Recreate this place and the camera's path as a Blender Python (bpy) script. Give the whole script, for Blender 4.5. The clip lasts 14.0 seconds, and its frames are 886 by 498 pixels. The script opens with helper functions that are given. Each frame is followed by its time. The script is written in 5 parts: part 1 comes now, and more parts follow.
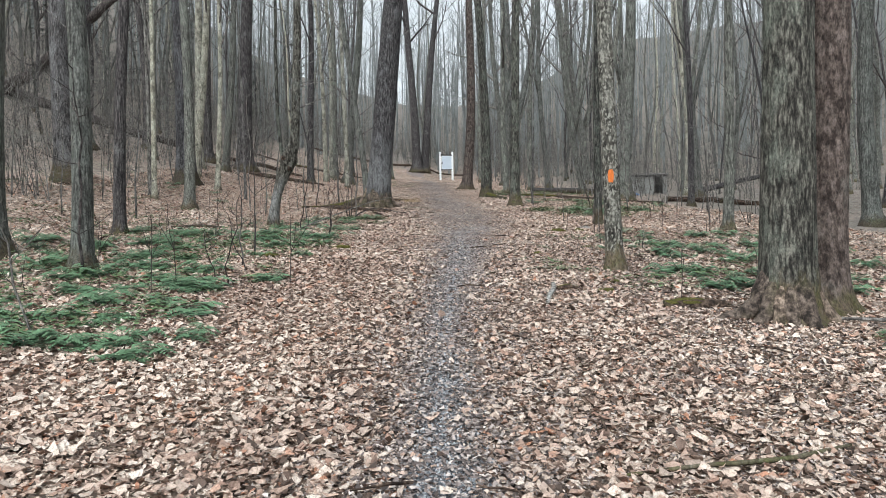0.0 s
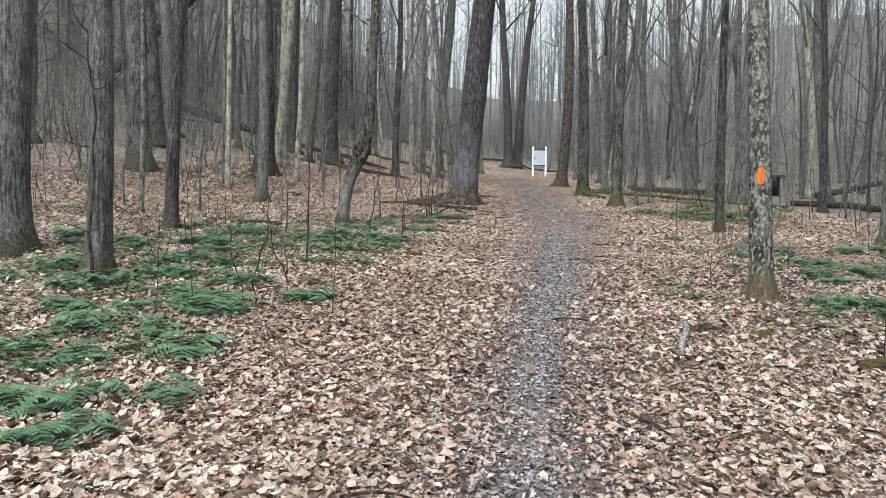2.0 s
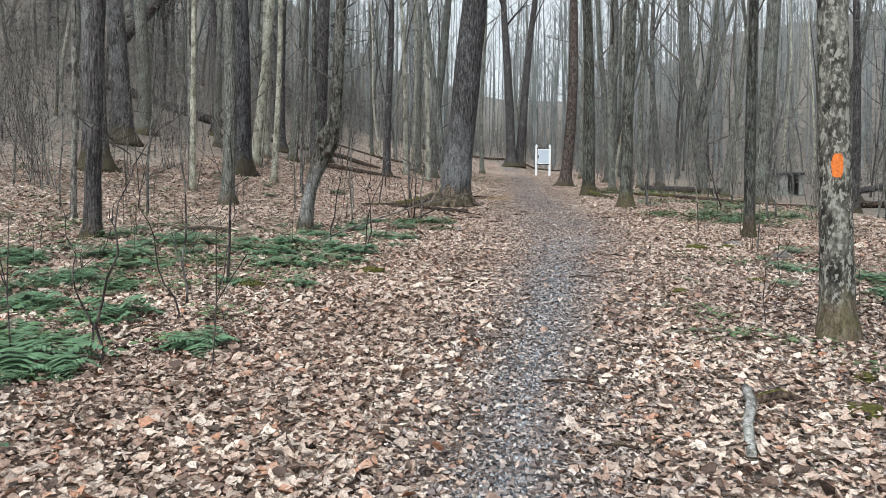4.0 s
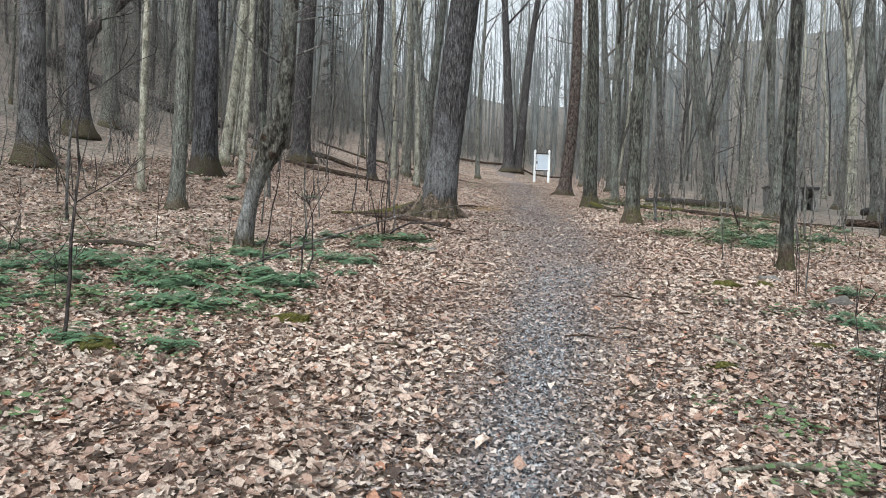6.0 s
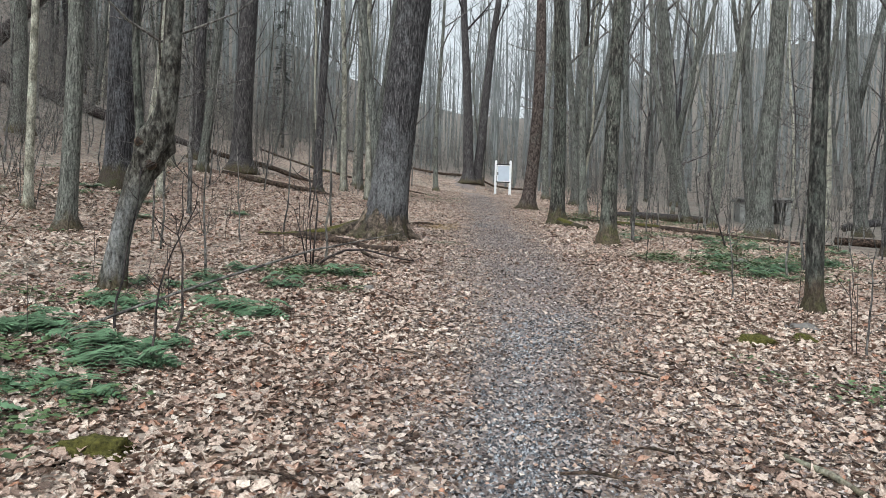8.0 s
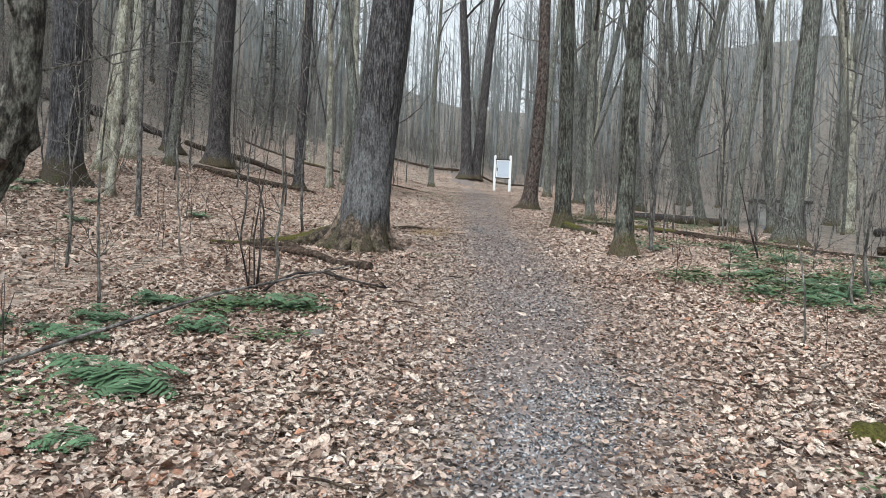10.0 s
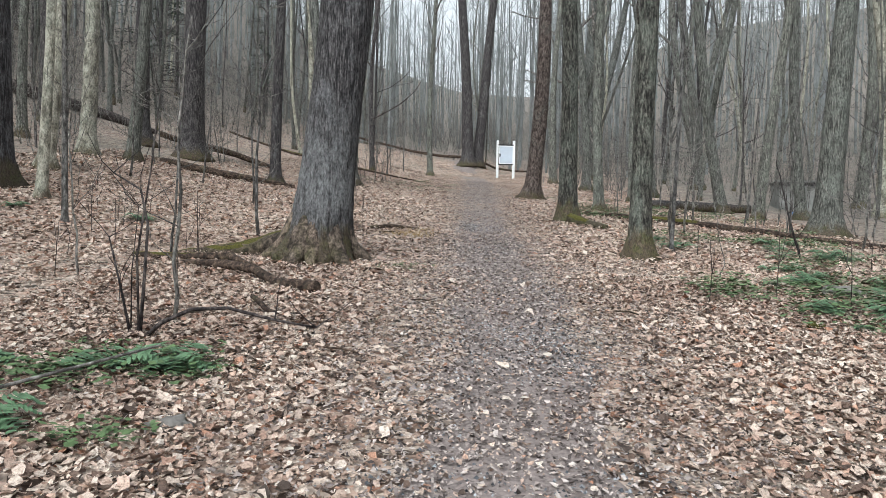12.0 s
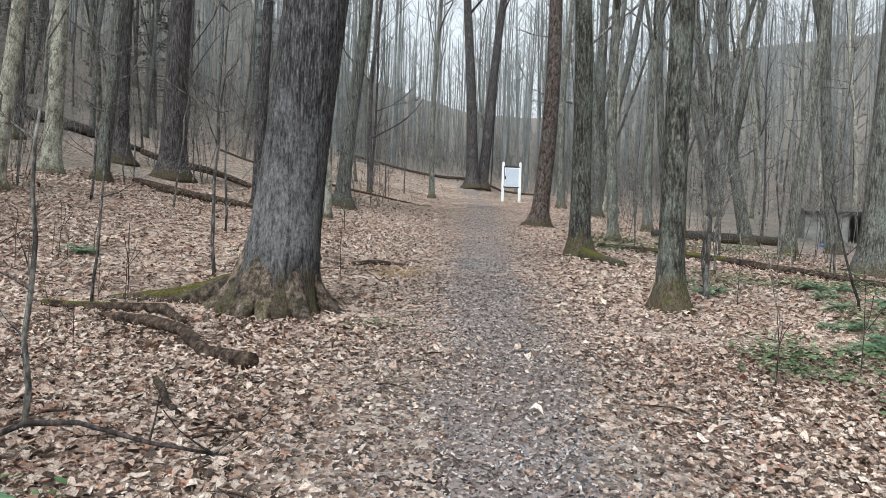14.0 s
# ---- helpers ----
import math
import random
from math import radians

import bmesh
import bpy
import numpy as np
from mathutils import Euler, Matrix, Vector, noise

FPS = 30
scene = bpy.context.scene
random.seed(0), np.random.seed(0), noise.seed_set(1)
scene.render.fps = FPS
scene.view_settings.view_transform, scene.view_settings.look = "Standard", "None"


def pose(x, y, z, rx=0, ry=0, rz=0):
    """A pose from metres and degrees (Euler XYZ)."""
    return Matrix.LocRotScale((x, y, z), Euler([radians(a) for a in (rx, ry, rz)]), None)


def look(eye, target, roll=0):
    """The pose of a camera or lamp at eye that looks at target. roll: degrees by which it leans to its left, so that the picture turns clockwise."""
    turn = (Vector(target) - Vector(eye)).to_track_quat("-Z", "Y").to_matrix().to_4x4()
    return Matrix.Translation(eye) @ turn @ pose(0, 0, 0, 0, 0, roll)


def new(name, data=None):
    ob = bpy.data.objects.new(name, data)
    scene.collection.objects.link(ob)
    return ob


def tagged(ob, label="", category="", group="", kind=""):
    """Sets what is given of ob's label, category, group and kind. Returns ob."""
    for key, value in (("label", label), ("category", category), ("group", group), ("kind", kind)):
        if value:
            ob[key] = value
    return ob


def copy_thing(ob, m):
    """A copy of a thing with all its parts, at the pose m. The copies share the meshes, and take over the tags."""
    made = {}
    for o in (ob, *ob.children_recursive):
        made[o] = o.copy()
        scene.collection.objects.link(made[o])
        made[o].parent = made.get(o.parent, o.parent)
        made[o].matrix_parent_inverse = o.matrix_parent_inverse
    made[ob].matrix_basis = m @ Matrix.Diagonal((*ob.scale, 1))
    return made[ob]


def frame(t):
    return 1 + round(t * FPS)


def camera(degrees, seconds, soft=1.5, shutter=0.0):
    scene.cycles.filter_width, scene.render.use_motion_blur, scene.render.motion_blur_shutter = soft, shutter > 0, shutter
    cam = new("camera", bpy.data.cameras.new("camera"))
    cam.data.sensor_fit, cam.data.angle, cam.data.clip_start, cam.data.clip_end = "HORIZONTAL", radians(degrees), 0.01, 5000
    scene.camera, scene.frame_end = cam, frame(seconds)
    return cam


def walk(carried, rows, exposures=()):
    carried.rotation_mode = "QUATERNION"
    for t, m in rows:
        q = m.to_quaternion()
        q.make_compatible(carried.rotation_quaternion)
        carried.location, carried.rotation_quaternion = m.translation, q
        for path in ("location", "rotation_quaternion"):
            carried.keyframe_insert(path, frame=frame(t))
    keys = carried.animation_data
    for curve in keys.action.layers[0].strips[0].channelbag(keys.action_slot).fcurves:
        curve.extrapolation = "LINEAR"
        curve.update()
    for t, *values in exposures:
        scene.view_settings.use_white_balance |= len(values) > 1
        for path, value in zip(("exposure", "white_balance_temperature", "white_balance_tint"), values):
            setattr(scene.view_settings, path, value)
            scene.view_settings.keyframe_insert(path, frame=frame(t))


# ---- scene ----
cam = camera(62.6, 14.0, 0.85)
METRES, EYE, TILT, LEAN, TURN = 15.3, 1.5, 6.3, 1.5, 0.0
ROWS = [
    (0.0, 0.0, 0.0, 0.0, 0.09, -6.99, -0.74),
    (0.5, 0.0012, 0.0331, 0.0003, 5.22, -6.77, -1.05),
    (1.0, -0.0014, 0.0681, 0.0, 5.47, -6.25, -2.32),
    (1.5, 0.0006, 0.1068, -0.0022, 6.02, -6.86, -1.91),
    (2.0, -0.0017, 0.1382, -0.0036, 7.28, -7.54, -1.78),
    (4.5, 0.0096, 0.3208, -0.0105, 7.77, -7.47, -1.46),
    (5.0, 0.0099, 0.3587, -0.0075, 7.79, -7.68, -2.87),
    (5.5, 0.0154, 0.3942, -0.0065, 7.73, -7.49, -2.95),
    (6.0, 0.013, 0.4317, -0.0089, 7.73, -7.27, -2.95),
    (6.5, 0.0111, 0.4695, -0.0079, 7.64, -7.12, -3.16),
    (7.0, 0.0108, 0.5064, -0.0057, 7.5, -6.96, -3.21),
    (7.5, 0.0063, 0.5456, -0.0057, 6.46, -6.63, -3.03),
    (8.0, 0.0074, 0.5863, -0.0076, 4.63, -6.29, -3.13),
    (8.5, 0.0049, 0.6216, -0.0081, 4.7, -6.15, -3.11),
    (9.0, 0.0054, 0.6557, -0.0055, 4.3, -6.04, -3.73),
    (11.5, 0.0202, 0.8406, -0.0019, 5.33, -8.12, -2.78),
    (12.0, 0.0253, 0.8722, -0.0005, 5.2, -7.84, -2.33),
    (12.5, 0.0253, 0.9008, 0.002, 5.59, -7.62, -2.58),
    (13.0, 0.0229, 0.9349, 0.0054, 5.68, -7.26, -3.23),
    (13.5, 0.0258, 0.9661, 0.0052, 5.71, -7.0, -3.22),
    (14.0, 0.0268, 0.995, 0.0053, 5.73, -6.33, -2.99),
]
walk(cam, [(t, pose(0, 0, EYE, TILT, LEAN, TURN) @ pose(METRES * x, METRES * y, METRES * z, 90 + pitch, roll, yaw)) for t, x, y, z, yaw, pitch, roll in ROWS],
     [(t, e + 0.2, 6080, 4) for t, e in ((0.0, 0.6), (0.5, 0.48), (1.0, 0.38), (1.5, 0.55), (2.0, 0.63), (4.5, 0.64), (5.0, 0.68), (6.0, 0.62), (7.0, 0.56), (8.5, 0.52), (9.0, 0.55), (11.5, 0.7), (12.0, 0.7), (13.0, 0.54), (13.5, 0.66), (14.0, 0.68))])

# ---- light: an overcast sky ----
world = bpy.data.worlds.new("overcast_sky")
scene.world = world
world.use_nodes = True
wn, wl = world.node_tree.nodes, world.node_tree.links
sky = wn.new("ShaderNodeTexSky")
sky.sky_type, sky.sun_disc = "NISHITA", False
sky.sun_elevation, sky.sun_rotation = radians(48), radians(200)
sky.dust_density, sky.air_density, sky.ozone_density = 4.0, 1.0, 1.0
veil = wn.new("ShaderNodeHueSaturation")
veil.inputs["Saturation"].default_value = 0.12
wl.new(sky.outputs[0], veil.inputs["Color"])
wl.new(veil.outputs[0], wn["Background"].inputs[0])
wn["Background"].inputs[1].default_value = 0.15
sun = new("sun", bpy.data.lights.new("sun", "SUN"))
sun.data.energy, sun.data.angle, sun.data.color = 0.7, radians(40), (1.0, 0.97, 0.92)
sun.matrix_world = look((0, 0, 30), (0 + 30 * math.sin(radians(20)), 30 * math.cos(radians(20)), -3.3))


# ---- materials ----
def node_mat(name, rough=0.85):
    m = bpy.data.materials.new(name)
    m.use_nodes = True
    b = m.node_tree.nodes["Principled BSDF"]
    b.inputs["Roughness"].default_value = rough
    b.inputs["Specular IOR Level"].default_value = 0.25
    return m, m.node_tree.nodes, m.node_tree.links, b


def ramp(nodes, stops):
    r = nodes.new("ShaderNodeValToRGB")
    while len(r.color_ramp.elements) < len(stops):
        r.color_ramp.elements.new(0.5)
    for e, (p, c) in zip(r.color_ramp.elements, stops):
        e.position, e.color = p, (*c, 1)
    return r


def mixer(nodes, links, fac, a, b, blend="MIX"):
    n = nodes.new("ShaderNodeMix")
    n.data_type, n.blend_type = "RGBA", blend
    for sock, v in ((n.inputs[0], fac), (n.inputs[6], a), (n.inputs[7], b)):
        if isinstance(v, (int, float)):
            sock.default_value = v
        elif isinstance(v, tuple):
            sock.default_value = (*v, 1)
        else:
            links.new(v, sock)
    return n.outputs[2]


def noise_tex(nodes, links, vec, scale, detail=4, rough=0.6):
    n = nodes.new("ShaderNodeTexNoise")
    n.inputs["Scale"].default_value, n.inputs["Detail"].default_value, n.inputs["Roughness"].default_value = scale, detail, rough
    links.new(vec, n.inputs["Vector"])
    return n


def mapped(nodes, links, vec, scale):
    n = nodes.new("ShaderNodeMapping")
    n.inputs["Scale"].default_value = scale
    links.new(vec, n.inputs["Vector"])
    return n.outputs[0]


def bump(nodes, links, height, bsdf, strength, dist):
    n = nodes.new("ShaderNodeBump")
    n.inputs["Strength"].default_value, n.inputs["Distance"].default_value = strength, dist
    links.new(height, n.inputs["Height"])
    links.new(n.outputs[0], bsdf.inputs["Normal"])


def bark(name, dark, mid, pale, lichen, lichen_amount=0.5, furrow=(22, 22, 2.2), moss=0.0, depth=0.02, bands=0.0, weathered=None):
    """Furrowed bark: dark cracks, paler ridges, lichen in patches, moss round the foot."""
    m, n, l, b = node_mat(name, 0.9)
    tc = n.new("ShaderNodeTexCoord")
    oi = n.new("ShaderNodeObjectInfo")
    add = n.new("ShaderNodeVectorMath")
    add.operation = "MULTIPLY_ADD"
    l.new(oi.outputs["Random"], add.inputs[0])
    add.inputs[1].default_value = (37.0, 51.0, 11.0)
    l.new(tc.outputs["Object"], add.inputs[2])
    v = add.outputs[0]
    grain = noise_tex(n, l, mapped(n, l, v, furrow), 1.0, 5, 0.65)
    col = ramp(n, [(0.40, dark), (0.50, mid), (0.62, pale)])
    l.new(grain.outputs[0], col.inputs[0])
    patch = noise_tex(n, l, mapped(n, l, v, (3.0, 3.0, 1.6)), 1.0, 8, 0.76)
    pr = ramp(n, [(0.60 - 0.22 * lichen_amount, (0, 0, 0)), (0.70, (1, 1, 1))])
    l.new(patch.outputs[0], pr.inputs[0])
    sc = n.new("ShaderNodeMath")
    sc.operation = "MULTIPLY"
    sc.inputs[1].default_value = 0.72
    l.new(pr.outputs[0], sc.inputs[0])
    out = mixer(n, l, sc.outputs[0], col.outputs[0], lichen)
    speck = noise_tex(n, l, mapped(n, l, v, (1, 1, 0.45)), 42, 4, 0.75)
    sr = ramp(n, [(0.36, (0.42, 0.42, 0.42)), (0.5, (0.95, 0.95, 0.95)), (0.66, (1.5, 1.5, 1.5))])
    l.new(speck.outputs[0], sr.inputs[0])
    out = mixer(n, l, 1.0, out, sr.outputs[0], "MULTIPLY")
    if bands:
        bn = noise_tex(n, l, mapped(n, l, v, (26, 26, 15)), 1.0, 5, 0.7)
        br = ramp(n, [(0.51, (0, 0, 0)), (0.57, (0.9, 0.9, 0.9))])
        l.new(bn.outputs[0], br.inputs[0])
        out = mixer(n, l, br.outputs[0], out, (0.235, 0.232, 0.212))
    if weathered:
        sw = n.new("ShaderNodeSeparateXYZ")
        l.new(tc.outputs["Object"], sw.inputs[0])
        factor = None
        pale_tone, rise, full, fade, end = weathered
        for axis, lo, hi in ((2, rise, full), (2, end, fade), (1, 0.05, -0.12)):
            mp = n.new("ShaderNodeMapRange")
            mp.inputs["From Min"].default_value, mp.inputs["From Max"].default_value = lo, hi
            l.new(sw.outputs[axis], mp.inputs["Value"])
            if factor is None:
                factor = mp.outputs[0]
            else:
                mu = n.new("ShaderNodeMath")
                mu.operation = "MULTIPLY"
                l.new(factor, mu.inputs[0])
                l.new(mp.outputs[0], mu.inputs[1])
                factor = mu.outputs[0]
        flake = noise_tex(n, l, mapped(n, l, v, (9, 9, 2.2)), 1.0, 6, 0.7)
        fl = ramp(n, [(0.40, (0, 0, 0)), (0.56, (1, 1, 1))])
        l.new(flake.outputs[0], fl.inputs[0])
        mu = n.new("ShaderNodeMath")
        mu.operation = "MULTIPLY"
        l.new(factor, mu.inputs[0])
        l.new(fl.outputs[0], mu.inputs[1])
        wc = mixer(n, l, 1.0, (pale_tone, pale_tone * 1.01, pale_tone * 1.03), sr.outputs[0], "MULTIPLY")
        out = mixer(n, l, mu.outputs[0], out, wc)
    if moss:
        sep = n.new("ShaderNodeSeparateXYZ")
        l.new(tc.outputs["Object"], sep.inputs[0])
        wob = noise_tex(n, l, mapped(n, l, v, (7, 7, 2.5)), 1.0, 5, 0.75)
        ma = n.new("ShaderNodeMath")
        ma.operation = "MULTIPLY_ADD"
        ma.inputs[1].default_value = -0.8
        l.new(wob.outputs[0], ma.inputs[0])
        l.new(sep.outputs[2], ma.inputs[2])
        mr = ramp(n, [(0.0, (1, 1, 1)), (0.2, (0, 0, 0))])
        sh = n.new("ShaderNodeMath")
        sh.operation = "ADD"
        sh.inputs[1].default_value = 0.6 - moss
        l.new(ma.outputs[0], sh.inputs[0])
        l.new(sh.outputs[0], mr.inputs[0])
        mf = n.new("ShaderNodeMath")
        mf.operation = "MULTIPLY"
        mf.inputs[1].default_value = 0.8
        l.new(mr.outputs[0], mf.inputs[0])
        tuft = noise_tex(n, l, v, 5.0, 6, 0.75)
        tr = ramp(n, [(0.42, (0.085, 0.062, 0.043)), (0.56, (0.075, 0.066, 0.03)), (0.66, (0.062, 0.068, 0.018))])
        l.new(tuft.outputs[0], tr.inputs[0])
        grainy = mixer(n, l, 1.0, tr.outputs[0], sr.outputs[0], "MULTIPLY")
        out = mixer(n, l, mf.outputs[0], out, grainy)
    tone = ramp(n, [(0.0, (0.72, 0.72, 0.74)), (1.0, (1.25, 1.22, 1.18))])
    l.new(oi.outputs["Random"], tone.inputs[0])
    out = mixer(n, l, 1.0, out, tone.outputs[0], "MULTIPLY")
    l.new(out, b.inputs["Base Color"])
    bump(n, l, grain.outputs[0], b, 0.9, depth)
    return m


BARK_OAK = bark("oak_bark", (0.015, 0.014, 0.015), (0.055, 0.051, 0.053), (0.135, 0.129, 0.131), (0.25, 0.255, 0.265), 0.62, (44, 44, 5.0), 0.55, 0.02)
BARK_OLD_OAK = bark("weathered_oak_bark", (0.015, 0.014, 0.015), (0.055, 0.051, 0.053), (0.135, 0.129, 0.131), (0.20, 0.203, 0.21), 0.25, (44, 44, 5.0), 0.46, 0.02, weathered=(0.17, 0.35, 0.7, 1.3, 2.2))
BARK_GREY = bark("grey_bark", (0.04, 0.04, 0.036), (0.10, 0.101, 0.092), (0.185, 0.186, 0.168), (0.215, 0.232, 0.207), 0.62, (38, 38, 4.4), 0.30, 0.015)
BARK_PALE = bark("pale_smooth_bark", (0.12, 0.115, 0.095), (0.25, 0.24, 0.20), (0.36, 0.35, 0.30), (0.40, 0.42, 0.36), 0.6, (8, 8, 4), 0.2, 0.006)
BARK_DARK = bark("dark_bark", (0.021, 0.019, 0.021), (0.054, 0.049, 0.051), (0.105, 0.098, 0.098), (0.17, 0.17, 0.17), 0.25, (36, 36, 4.5), 0.25, 0.015)
BARK_BLAZE = bark("mottled_bark", (0.014, 0.013, 0.012), (0.045, 0.042, 0.037), (0.10, 0.096, 0.085), (0.17, 0.172, 0.155), 0.5, (14, 14, 7), 0.4, 0.012, bands=1.0)
BARK_LICHEN = bark("lichened_bark", (0.012, 0.011, 0.01), (0.043, 0.041, 0.036), (0.125, 0.123, 0.108), (0.165, 0.185, 0.16), 0.55, (30, 30, 6), 0.5, 0.018)
BARK_SNAG = bark("gnarled_bark", (0.016, 0.014, 0.012), (0.055, 0.05, 0.043), (0.135, 0.13, 0.115), (0.20, 0.212, 0.195), 0.5, (22, 22, 9), 0.25, 0.03, weathered=(0.22, 0.08, 0.22, 0.7, 1.15))
BARK_RED = bark("reddish_bark", (0.032, 0.023, 0.02), (0.085, 0.066, 0.058), (0.145, 0.118, 0.107), (0.16, 0.158, 0.143), 0.3, (15, 15, 7), 0.3, 0.018)
BARK_ROOT = bark("root_bark", (0.026, 0.02, 0.016), (0.092, 0.07, 0.056), (0.19, 0.15, 0.122), (0.085, 0.082, 0.036), 0.55, (12, 12, 12), 0.0, 0.02)
BARK_ROT = bark("rotting_wood", (0.016, 0.011, 0.009), (0.05, 0.034, 0.026), (0.125, 0.09, 0.07), (0.11, 0.105, 0.06), 0.3, (16, 16, 16), 0.0, 0.02)
BARK_BLEACHED = bark("bleached_wood", (0.16, 0.15, 0.135), (0.32, 0.31, 0.285), (0.46, 0.45, 0.42), (0.40, 0.40, 0.37), 0.3, (30, 6, 30), 0.0, 0.004)
BARK_TWIG = bark("twig_bark", (0.045, 0.042, 0.04), (0.125, 0.118, 0.112), (0.225, 0.217, 0.206), (0.25, 0.26, 0.23), 0.3, (20, 20, 6), 0.0, 0.004)
BARK_BLACK = bark("black_twig_bark", (0.02, 0.016, 0.016), (0.05, 0.042, 0.042), (0.10, 0.085, 0.08), (0.12, 0.12, 0.11), 0.2, (20, 20, 6), 0.0, 0.004)


def leaf_colours(nodes, rnd):
    r = ramp(nodes, [(0.0, (0.05, 0.034, 0.027)), (0.15, (0.15, 0.098, 0.075)), (0.24, (0.40, 0.285, 0.228)), (0.36, (0.53, 0.41, 0.342)), (0.45, (0.31, 0.188, 0.14)),
                     (0.54, (0.55, 0.44, 0.37)), (0.68, (0.63, 0.525, 0.45)), (0.78, (0.36, 0.28, 0.234)), (0.90, (0.66, 0.575, 0.505)), (0.99, (0.40, 0.205, 0.13))])
    return r


def leaf_mat(name, source):
    m, n, l, b = node_mat(name, 0.62)
    if source == "island":
        g = n.new("ShaderNodeNewGeometry")
        rnd = g.outputs["Random Per Island"]
    else:
        g = n.new("ShaderNodeObjectInfo")
        rnd = g.outputs["Random"]
    r = leaf_colours(n, rnd)
    l.new(rnd, r.inputs[0])
    tc = n.new("ShaderNodeTexCoord")
    sp = noise_tex(n, l, tc.outputs["Object"], 75 if source == "island" else 6, 5, 0.75)
    sr = ramp(n, [(0.34, (0.45, 0.42, 0.40)), (0.5, (1.0, 1.0, 1.0)), (0.66, (1.28, 1.3, 1.32))])
    l.new(sp.outputs[0], sr.inputs[0])
    zone = noise_tex(n, l, tc.outputs["Object"], 0.55, 4, 0.6)
    dr = ramp(n, [(0.36, (0.78, 0.74, 0.72)), (0.62, (1.1, 1.11, 1.1))])
    l.new(zone.outputs[0], dr.inputs[0])
    tinted = mixer(n, l, 1.0, r.outputs[0], sr.outputs[0], "MULTIPLY")
    l.new(mixer(n, l, 1.0, tinted, dr.outputs[0], "MULTIPLY") if source == "island" else tinted, b.inputs["Base Color"])
    bump(n, l, sp.outputs[0], b, 0.6, 0.01)
    b.inputs["Specular IOR Level"].default_value = 0.4
    return m


LEAF_MANY, LEAF_ONE = leaf_mat("dead_leaves", "island"), leaf_mat("dead_leaf", "object")


def ground_mat():
    """Leaf mould: overlapping flat leaves at hand size, with soil and larger stains."""
    m, n, l, b = node_mat("forest_floor", 0.85)
    tc = n.new("ShaderNodeTexCoord")
    v = tc.outputs["Object"]
    wob = noise_tex(n, l, v, 9, 2, 0.5)
    vm = n.new("ShaderNodeVectorMath")
    vm.operation = "MULTIPLY_ADD"
    vm.inputs[1].default_value = (0.09, 0.09, 0.0)
    l.new(wob.outputs["Color"], vm.inputs[0])
    l.new(v, vm.inputs[2])
    vor = n.new("ShaderNodeTexVoronoi")
    vor.inputs["Scale"].default_value = 15
    l.new(vm.outputs[0], vor.inputs["Vector"])
    sep = n.new("ShaderNodeSeparateColor")
    l.new(vor.outputs["Color"], sep.inputs[0])
    r = leaf_colours(n, None)
    l.new(sep.outputs[0], r.inputs[0])
    big = noise_tex(n, l, v, 0.35, 5, 0.65)
    br = ramp(n, [(0.32, (0.74, 0.73, 0.72)), (0.68, (0.97, 0.95, 0.94))])
    l.new(big.outputs[0], br.inputs[0])
    out = mixer(n, l, 1.0, r.outputs[0], br.outputs[0], "MULTIPLY")
    drift = noise_tex(n, l, v, 3.2, 7, 0.78)
    df = ramp(n, [(0.34, (0.55, 0.53, 0.52)), (0.5, (1.0, 1.0, 1.0)), (0.66, (1.3, 1.3, 1.3))])
    l.new(drift.outputs[0], df.inputs[0])
    out = mixer(n, l, 1.0, out, df.outputs[0], "MULTIPLY")
    soil = noise_tex(n, l, v, 5, 6, 0.7)
    so = ramp(n, [(0.62, (0, 0, 0)), (0.74, (0.7, 0.7, 0.7))])
    l.new(soil.outputs[0], so.inputs[0])
    out = mixer(n, l, so.outputs[0], out, (0.13, 0.10, 0.08))
    green = noise_tex(n, l, v, 0.16, 6, 0.75)
    gr = ramp(n, [(0.46, (0.0, 0.0, 0.0)), (0.68, (0.6, 0.6, 0.6))])
    l.new(green.outputs[0], gr.inputs[0])
    out = mixer(n, l, gr.outputs[0], out, (0.145, 0.152, 0.128))
    # Distance and woodland dimness painted into the colour: far floor and left bank greyed.
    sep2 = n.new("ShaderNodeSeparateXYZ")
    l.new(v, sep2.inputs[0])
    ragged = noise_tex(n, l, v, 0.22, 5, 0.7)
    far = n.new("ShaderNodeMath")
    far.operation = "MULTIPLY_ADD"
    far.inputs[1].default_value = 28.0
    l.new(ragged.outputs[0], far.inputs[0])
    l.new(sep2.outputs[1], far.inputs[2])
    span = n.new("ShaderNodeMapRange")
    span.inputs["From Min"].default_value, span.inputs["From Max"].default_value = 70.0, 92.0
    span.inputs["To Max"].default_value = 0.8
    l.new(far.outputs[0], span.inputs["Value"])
    # Place across the slope, made ragged by noise.
    zone = n.new("ShaderNodeMath")
    zone.operation = "MULTIPLY_ADD"
    zone.inputs[1].default_value = 7.0
    l.new(ragged.outputs[0], zone.inputs[0])
    l.new(sep2.outputs[0], zone.inputs[2])
    # Right hollow: grey-green wet ground.
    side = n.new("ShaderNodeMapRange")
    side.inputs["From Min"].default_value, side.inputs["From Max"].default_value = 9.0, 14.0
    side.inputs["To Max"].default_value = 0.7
    l.new(zone.outputs[0], side.inputs["Value"])
    dim_and_damp = n.new("ShaderNodeMath")
    dim_and_damp.operation = "MAXIMUM"
    l.new(span.outputs[0], dim_and_damp.inputs[0])
    l.new(side.outputs[0], dim_and_damp.inputs[1])
    # Left bank darkened by colour, standing in for shade under dense brush.
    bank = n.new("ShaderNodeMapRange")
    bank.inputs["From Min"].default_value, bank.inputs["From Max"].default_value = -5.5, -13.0
